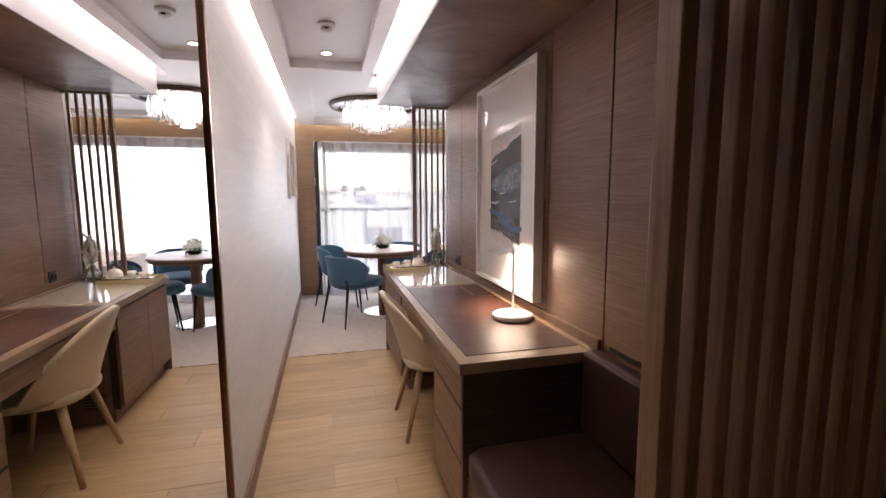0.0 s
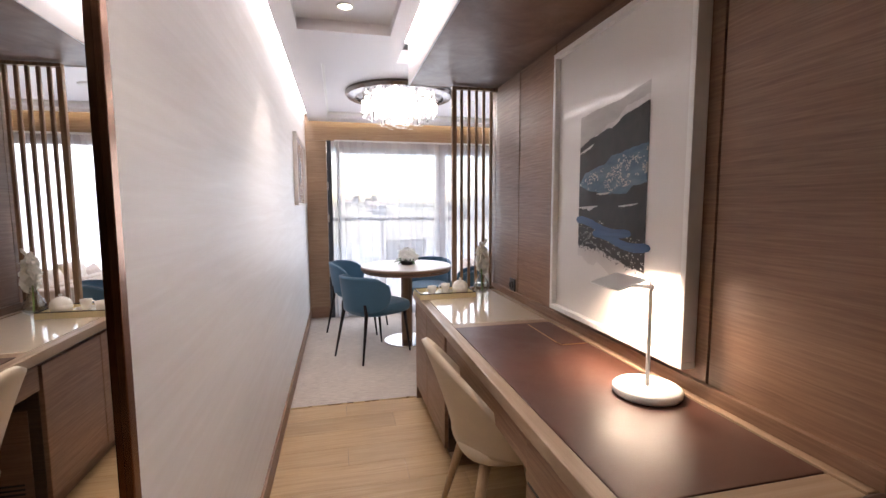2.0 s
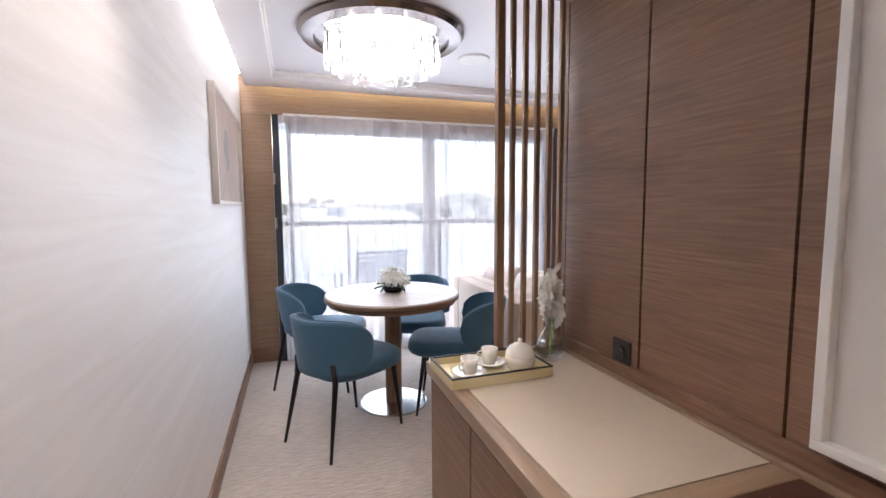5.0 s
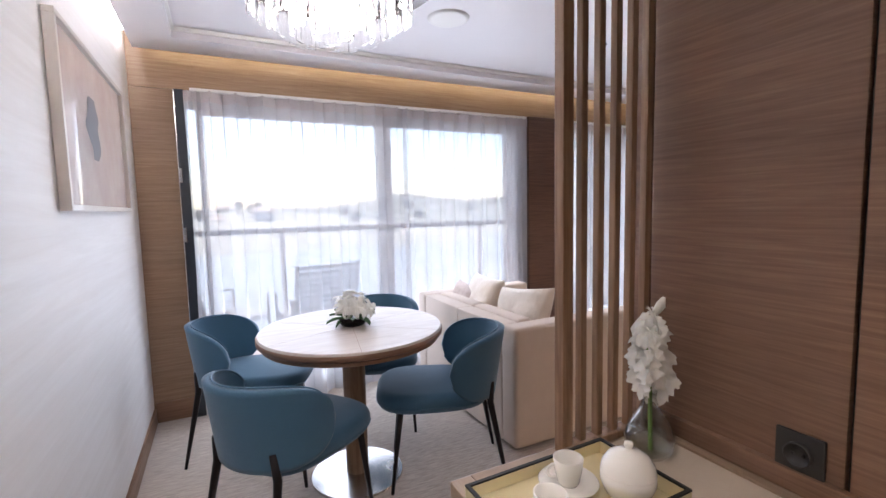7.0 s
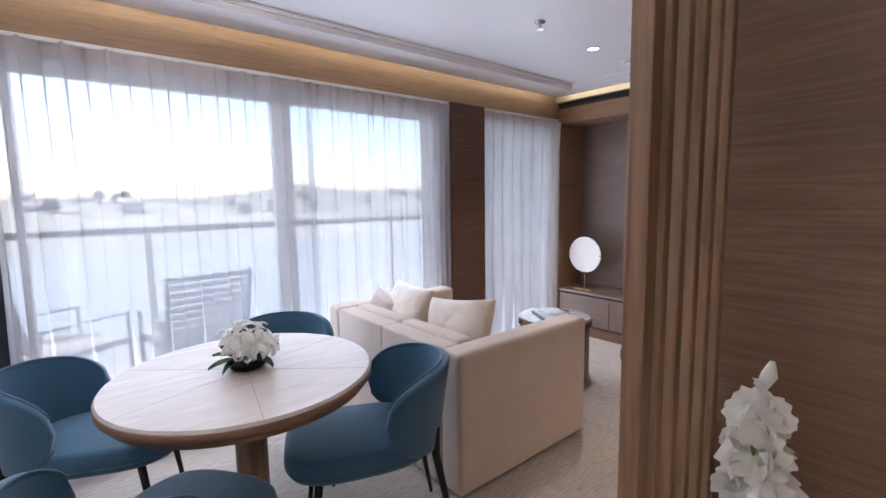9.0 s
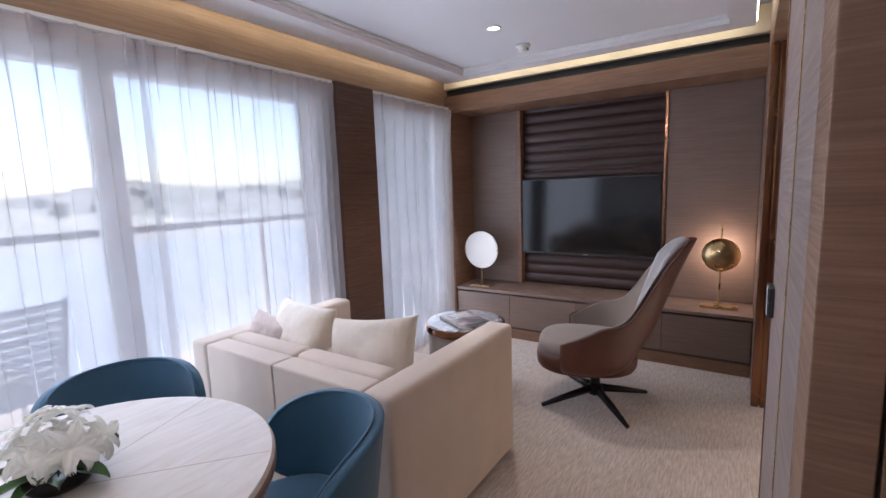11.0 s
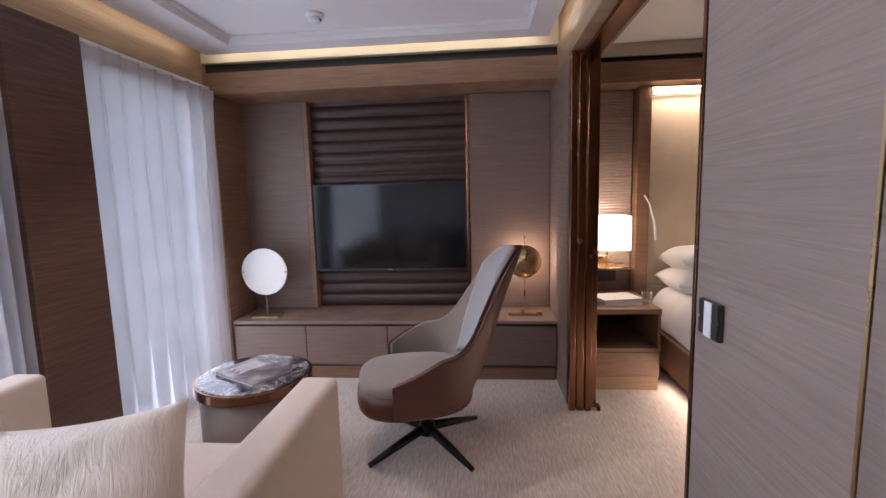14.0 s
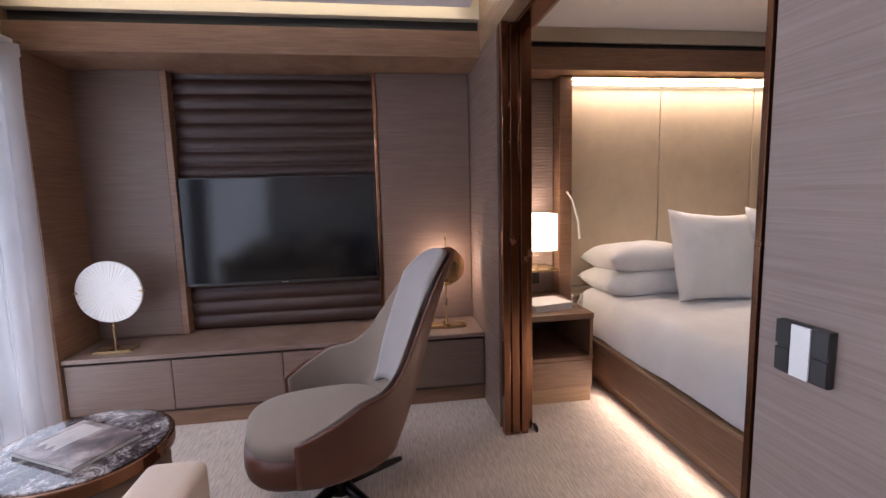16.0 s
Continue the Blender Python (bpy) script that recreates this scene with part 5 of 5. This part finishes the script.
part("back_pad", bm_grid(backpad, 18, 22, 0.03), GREYF, lc, "grey fabric back pad", True)
part("seat_cushion", moved(bm_pad(0.51, 0.57, 0.35, 0.43, 2.8, 0.035, 0.9, 0.015), Matrix.Translation((0, 0.06, 0))), TAUPE, lc, "taupe seat cushion", True)
part("seat_pan", moved(bm_pad(0.535, 0.60, 0.235, 0.385, 2.8, 0.06, 0.9), Matrix.Translation((0, 0.058, 0))), RUST, lc, "", True)
part("column", bm_lathe([(0.03, 0.05), (0.03, 0.26)], 20), DARKMETAL, lc, "", True)
part("hub", bm_lathe([(0, 0.05), (0.05, 0.055), (0.045, 0.10), (0.03, 0.12), (0, 0.12)], 24), DARKMETAL, lc, "", True)
for k in range(4):
    a = radians(30 + 90 * k)
    part("foot", bm_tube([(0.03 * math.cos(a), 0.03 * math.sin(a), 0.085), (0.2 * math.cos(a), 0.2 * math.sin(a), 0.05), (0.36 * math.cos(a), 0.36 * math.sin(a), 0.014)], [0.026, 0.021, 0.012], 10), DARKMETAL, lc, "", True)

# television wall
for name_, y0, y1 in (("wall_panel_left", 5.87, 6.36), ("wall_panel_right", 4.0, 4.60)):
    structure(name_, (4.34, 4.459, y0 + 0.004, y1 - 0.002, 0.445, 2.058), WOOD_T, "grey-brown oak veneer panel beside the television", 0.003)
structure("trim_tv_left", (4.335, 4.459, 5.835, 5.872, 0.445, 2.058), WOOD, "oak edge beside the ribbed panel", 0.003)
structure("trim_tv_right", (4.335, 4.459, 4.602, 4.625, 0.445, 2.058), BRONZE, "slim bronze edge beside the ribbed panel", 0.003)


def ribs(u, v):
    z = 0.447 + 1.61 * v
    k = abs(math.sin(math.pi * (z - 0.447) / 0.088 + 0.25 * noise.noise((u * 4, v * 3, 0)) * 0.4))
    return Vector((4.425 - 0.020 * k ** 0.55 + 0.003 * noise.noise((u * 9, v * 12, 1)), 5.835 - 1.21 * u, z))


rp = tagged(holder("wall_ribbed_panel", (0, 0, 0), 0, "dark brown leather wall panel with horizontal padded ribs", "wall panel"), kind="structure")
part("padding", bm_grid(ribs, 24, 180), LEATHER_D, rp, "", True)
tv = holder("television", (4.40, 5.235, 1.08), 0, "large black flat television mounted on the ribbed panel, switched off", "television")
box("casing", (-0.045, 0.0, -0.60, 0.60, -0.34, 0.345), PLASTIC, tv, "", 0.004)
box("screen", (-0.0475, -0.0455, -0.59, 0.59, -0.322, 0.335), SCREEN, tv, "", 0.0)
box("badge", (-0.0478, -0.0456, -0.02, 0.02, -0.336, -0.328), STEEL, tv, "", 0.0)

cab = holder("media_cabinet", (3.97, 4.0, 0), 0, "low built-in oak media cabinet under the television", "cabinet")
box("top", (0.0, 0.48, 0.002, 2.35, 0.415, 0.44), WOOD_T, cab, "", 0.003)
box("body", (0.03, 0.48, 0.002, 2.35, 0.09, 0.40), DARKWOOD, cab)
ys = [0.004, 0.56, 1.20, 1.80, 2.348]
for a, b in zip(ys, ys[1:]):
    box("drawer", (0.008, 0.028, a + 0.003, b - 0.003, 0.115, 0.40), WOOD_T, cab, "", 0.002)
box("plinth", (0.035, 0.48, 0.002, 2.35, 0.0, 0.09), WOOD, cab)

disc = holder("disc_lamp", (4.10, 6.14, 0.44), 0, "round pleated white disc table lamp on a brass foot", "lamp")
box("foot", (-0.05, 0.05, -0.10, 0.10, 0.0, 0.012), BRASS, disc, "", 0.002)
part("stem", bm_lathe([(0.006, 0.01), (0.006, 0.17)], 12), BRASS, disc)


def pleats(u, v):
    a, r = 2 * math.pi * u, 0.172 * v
    return Vector((-0.012 - 0.0035 * math.sin(a * 45) * v, r * math.cos(a), r * math.sin(a)))


fc = part("shade", bm_grid(pleats, 270, 4), FACE, disc, "pleated white face", True)
fc.location = (0, 0, 0.345)
part("back", moved(bm_lathe([(0, 0.0), (0.174, 0.0), (0.176, 0.01), (0, 0.02)], 64), pose(-0.012, 0, 0.345, 0, 90, 0)), WHITE, disc)
for s in (-1, 1):
    box("clip", (-0.02, 0.004, s * 0.17 - 0.012, s * 0.17 + 0.012, 0.34, 0.35), BRASS, disc)

globe = holder("globe_lamp", (4.15, 4.21, 0.44), 0, "brass dome lamp on a thin stem glowing onto the wall", "lamp")
box("foot", (-0.045, 0.045, -0.12, 0.12, 0.0, 0.02), BRASS, globe, "", 0.003)
part("stem", bm_lathe([(0.006, 0.02), (0.006, 0.60), (0, 0.603)], 12), BRASS, globe)
part("shade", moved(bm_lathe([(0.0, 0.075), (0.05, 0.068), (0.09, 0.045), (0.115, 0.012), (0.12, 0.0), (0.113, 0.0), (0.085, 0.038), (0, 0.066)], 48), pose(-0.008, 0, 0.39, 0, -90, 0)), BRASS, globe, "brass dome", True)

# ---- bedroom beyond the opening ----
bed = holder("bed", (4.36, 3.30, 0), 0, "double bed made up in white linen on an oak base", "bed")
BL, BW = 2.05, 1.85
box("base", (-BL, 0, -BW, 0, 0.125, 0.335), WOOD, bed, "brown leather and oak bed base", 0.006)
box("base_rim", (-BL, 0, -BW, 0.012, 0.336, 0.352), WOOD_L, bed, "", 0.003)
box("plinth", (-BL + 0.1, -0.02, -BW + 0.1, -0.10, 0.0, 0.124), WOOD_L, bed)


def duvet(u, v):
    x = -BL + 0.04 + (BL - 0.06) * u
    k = v * 2 - 1
    y = -BW / 2 + (BW / 2 - 0.012) * k
    e = max(0.0, (abs(k) - 0.80) / 0.20)
    ex = max(0.0, (0.08 - u) / 0.08)
    z = 0.60 - 0.235 * e ** 2.6 - 0.23 * ex ** 2.6 + 0.014 * noise.noise((x * 3, y * 3, 0)) + 0.006 * noise.noise((x * 9, y * 9, 2))
    return Vector((x, y, max(0.355, z)))


part("duvet", bm_grid(duvet, 60, 60), LINEN, bed, "white linen duvet", True)
for i, (x, y, z, w, rz, tx, lab) in enumerate(((4.17, 2.88, 0.68, 0.68, 0, 0, "white pillow lying flat in the stack"), (4.17, 2.87, 0.83, 0.66, 0, 4, "white pillow lying on top of another"), (4.17, 2.10, 0.68, 0.68, 0, 0, "white pillow lying flat in the stack"), (4.17, 2.10, 0.83, 0.66, 0, 3, "white pillow lying on top of another"))):
    p = part("pillow", bm_pillow(w, 0.46, 0.19, i + 11.0), LINEN, None, "", True)
    p.matrix_world = pose(x, y, z, 0, 0, 90) @ pose(0, 0, 0, 90 + tx, 0, 0)
    tagged(p, lab, "pillow", "bed pillows")
for i, (y, z, s) in enumerate(((2.56, 0.86, 0.58), (2.02, 0.86, 0.58))):
    p = part("pillow", bm_pillow(s, s, 0.20, i + 31.0), LINEN, None, "", True)
    p.matrix_world = pose(3.86, y, z, 0, 0, -88) @ pose(0, 0, 0, -20, 5, 0)
    tagged(p, "large square white pillow standing against the stack", "pillow", "bed pillows")
STRIPE, _n, _l, _b = mat("black_white_stripe", (0.5, 0.5, 0.5), 0.8)
_w = _n.new("ShaderNodeTexWave")
_w.inputs["Scale"].default_value, _w.inputs["Distortion"].default_value = 18, 2
_l.new(coords(_n, _l, (1, 1, 1)), _w.inputs["Vector"])
_l.new(ramp(_n, _l, _w.outputs[0], [(0.45, (0.02, 0.02, 0.02)), (0.55, (0.6, 0.58, 0.55))]), _b.inputs["Base Color"])
p = part("cushion", bm_pillow(0.5, 0.3, 0.14, 50.0), STRIPE, None, "", True)
p.matrix_world = pose(3.70, 2.13, 0.73, 0, 0, -90) @ pose(0, 0, 0, -22, 0, 0)
tagged(p, "black and white patterned cushion on the bed", "cushion")

hb = tagged(holder("headboard", (4.40, 0, 0), 0, "upholstered cream headboard panels lit from above", "headboard"), kind="structure")
HB = leather("cream_headboard", (0.52, 0.42, 0.30), 0.55)
for y0, y1 in ((2.60, 3.27), (1.86, 2.594), (1.12, 1.854)):
    box("panel", (0.0, 0.055, y0, y1, 0.60, 2.0), HB, hb, "", 0.006)
    box("lower_panel", (-0.01, 0.055, y0, y1, 0.30, 0.594), HB, hb, "", 0.006)
box("backing", (0.03, 0.058, 1.10, 3.28, 0.3, 2.01), BLACK, hb, "", 0.0)
box("top_lip", (-0.05, 0.055, 1.10, 3.28, 2.02, 2.05), BRASS, hb, "", 0.002)
strip("headboard_led", (4.385, 4.395, 1.12, 3.26, 2.005, 2.018), LED_W, "warm led line above the headboard")
structure("trim_headboard_post", (4.34, 4.459, 3.285, 3.375, 0.0, 2.058), WOOD, "oak upright beside the headboard", 0.003)


def rib_wall(u, v):
    z = 0.56 + 1.49 * v
    return Vector((4.44 - 0.003 * abs(math.sin(math.pi * z / 0.022)), 3.795 - 0.41 * u, z))


tagged(part("wall_bedside_ribs", bm_grid(rib_wall, 2, 420), WOOD_G, None, "finely ribbed oak panel above the nightstand"), kind="structure")
ns = holder("nightstand", (3.82, 3.37, 0), 0, "oak nightstand with an open shelf and a drawer", "nightstand")
box("top", (0.0, 0.60, 0.0, 0.42, 0.525, 0.56), WOOD, ns, "", 0.003)
box("side_panel", (0.01, 0.60, 0.0, 0.018, 0.30, 0.524), WOOD, ns)
box("side_panel", (0.01, 0.60, 0.402, 0.42, 0.30, 0.524), WOOD, ns)
box("back_panel", (0.56, 0.60, 0.018, 0.402, 0.30, 0.524), DARKWOOD, ns)
box("shelf", (0.0, 0.60, 0.0, 0.42, 0.275, 0.299), WOOD, ns)
box("drawer", (0.012, 0.60, 0.002, 0.418, 0.10, 0.268), WOOD, ns)
box("plinth", (0.035, 0.60, 0.002, 0.418, 0.0, 0.098), WOOD_L, ns)
bk = holder("book", (4.02, 3.60, 0.5605), 12, "thick white hardback book on the nightstand", "book")
box("pages", (-0.10, 0.10, -0.13, 0.13, 0.004, 0.036), PAPER, bk, "", 0.001)
box("cover", (-0.105, 0.105, -0.135, 0.135, 0.0365, 0.041), WHITE, bk, "", 0.001)
box("cover", (-0.105, 0.105, -0.135, 0.135, 0.0, 0.0035), WHITE, bk, "", 0.001)
tum = holder("glass_tumbler", (3.95, 3.42, 0.5605), 0, "clear glass tumbler on the nightstand", "glass")
part("body", bm_lathe([(0, 0), (0.03, 0), (0.036, 0.01), (0.038, 0.085), (0.036, 0.085), (0.033, 0.012), (0, 0.008)], 28), THIN, tum, "", True)
bl = holder("bedside_lamp", (4.40, 3.60, 0.80), 0, "wall-mounted bedside lamp with a lit square fabric shade", "lamp")
box("bracket", (-0.02, 0.02, -0.05, 0.05, -0.02, 0.03), BRASS, bl)
box("shelf", (-0.22, 0.02, -0.16, 0.16, -0.045, -0.03), BRASS, bl, "brass shelf below the shade", 0.002)
bms = bmesh.new()
for b in ((-0.26, -0.255, -0.13, 0.13, 0.10, 0.34), (-0.01, -0.005, -0.13, 0.13, 0.10, 0.34), (-0.255, -0.01, -0.13, -0.125, 0.10, 0.34), (-0.255, -0.01, 0.125, 0.13, 0.10, 0.34)):
    bm_box(*b, 0, 1, bms)
part("shade", bms, SHADE, bl, "glowing cream shade")
part("stem", bm_tube([(-0.13, 0, -0.03), (-0.13, 0, 0.2)], [0.006, 0.006], 8), BRASS, bl)
rl = holder("reading_lamp", (4.34, 3.32, 1.10), 0, "slim white flexible reading lamp beside the headboard", "lamp")
part("arm", bm_tube([(0, 0, 0.18), (-0.05, -0.02, 0.12), (-0.08, -0.05, -0.02), (-0.08, -0.06, -0.14)], [0.006, 0.007, 0.008, 0.009], 8), WHITE, rl, "", True)
ss = holder("bedside_switches", (4.432, 3.60, 0.67), 90, "dark bedside switch panel", "switch")
box("plate", (-0.11, 0.11, 0.0, 0.01, -0.04, 0.04), PLASTIC, ss)

# ---- ceiling fittings ----


def downlight(x, y, z):
    d = holder("downlight", (x, y, z), 0, "small round recessed downlight with white trim, lit", "downlight", "ceiling downlights")
    part("trim_ring", bm_lathe([(0.034, -0.001), (0.046, -0.001), (0.048, -0.006), (0.036, -0.008), (0.034, -0.001)], 36), WHITE, d, "", True)
    part("lens", bm_lathe([(0, -0.003), (0.033, -0.003)], 36), LAMP, d)


for x, y in ((0.09, 3.40), (0.09, 1.55), (0.09, -0.30), (3.07, 5.44)):
    downlight(x, y, ZR)


def detector(x, y, label):
    d = holder("smoke_detector", (x, y, ZR), 0, label, "detector", "ceiling detectors")
    part("base", bm_lathe([(0, 0), (0.05, 0), (0.05, -0.014), (0.043, -0.02), (0, -0.02)], 36), WHITE, d, "", True)
    part("head", bm_lathe([(0.030, -0.0205), (0.036, -0.034), (0.030, -0.046), (0, -0.05)], 36), WHITE, d, "", True)
    box("vent", (-0.012, 0.012, -0.0375, -0.034, -0.04, -0.03), BLACK, d, "", 0.0)


detector(0.09, 2.85, "cream ceiling smoke detector in the corridor")
detector(3.52, 5.44, "white ceiling smoke detector near the television")
sk = holder("ceiling_speaker", (1.30, 5.40, ZR), 0, "round white ceiling speaker grille", "speaker")
part("grille", bm_lathe([(0, -0.010), (0.09, -0.012), (0.11, -0.008), (0.115, 0.0)], 48), WHITE, sk, "", True)
spk = holder("sprinkler", (2.40, 5.36, ZR), 0, "chrome ceiling sprinkler head", "sprinkler")
part("rose", bm_lathe([(0, 0), (0.03, 0), (0.028, -0.008), (0, -0.01)], 24), STEEL, spk, "", True)
part("body", bm_lathe([(0.008, -0.01), (0.008, -0.04), (0.022, -0.044), (0.022, -0.047), (0, -0.048)], 16), STEEL, spk)

# ---- plank floor ----
rp_ = random.Random(4)
W, y = 0.185, -1.8
meshes = {}
row = 0
while y < 3.94:
    y1 = min(y + W, 3.944)
    cut = (0.05, 0.62, 0.34)[row % 3]
    for x0, x1 in ((XL, cut), (cut, 1.10)):
        box("plank", (x0 + 0.0006, x1 - 0.0006, y + 0.0006, y1 - 0.0006, -0.0078, 0.0), PLANK, subfloor, "", 0.0012, 1)
    y += W
    row += 1
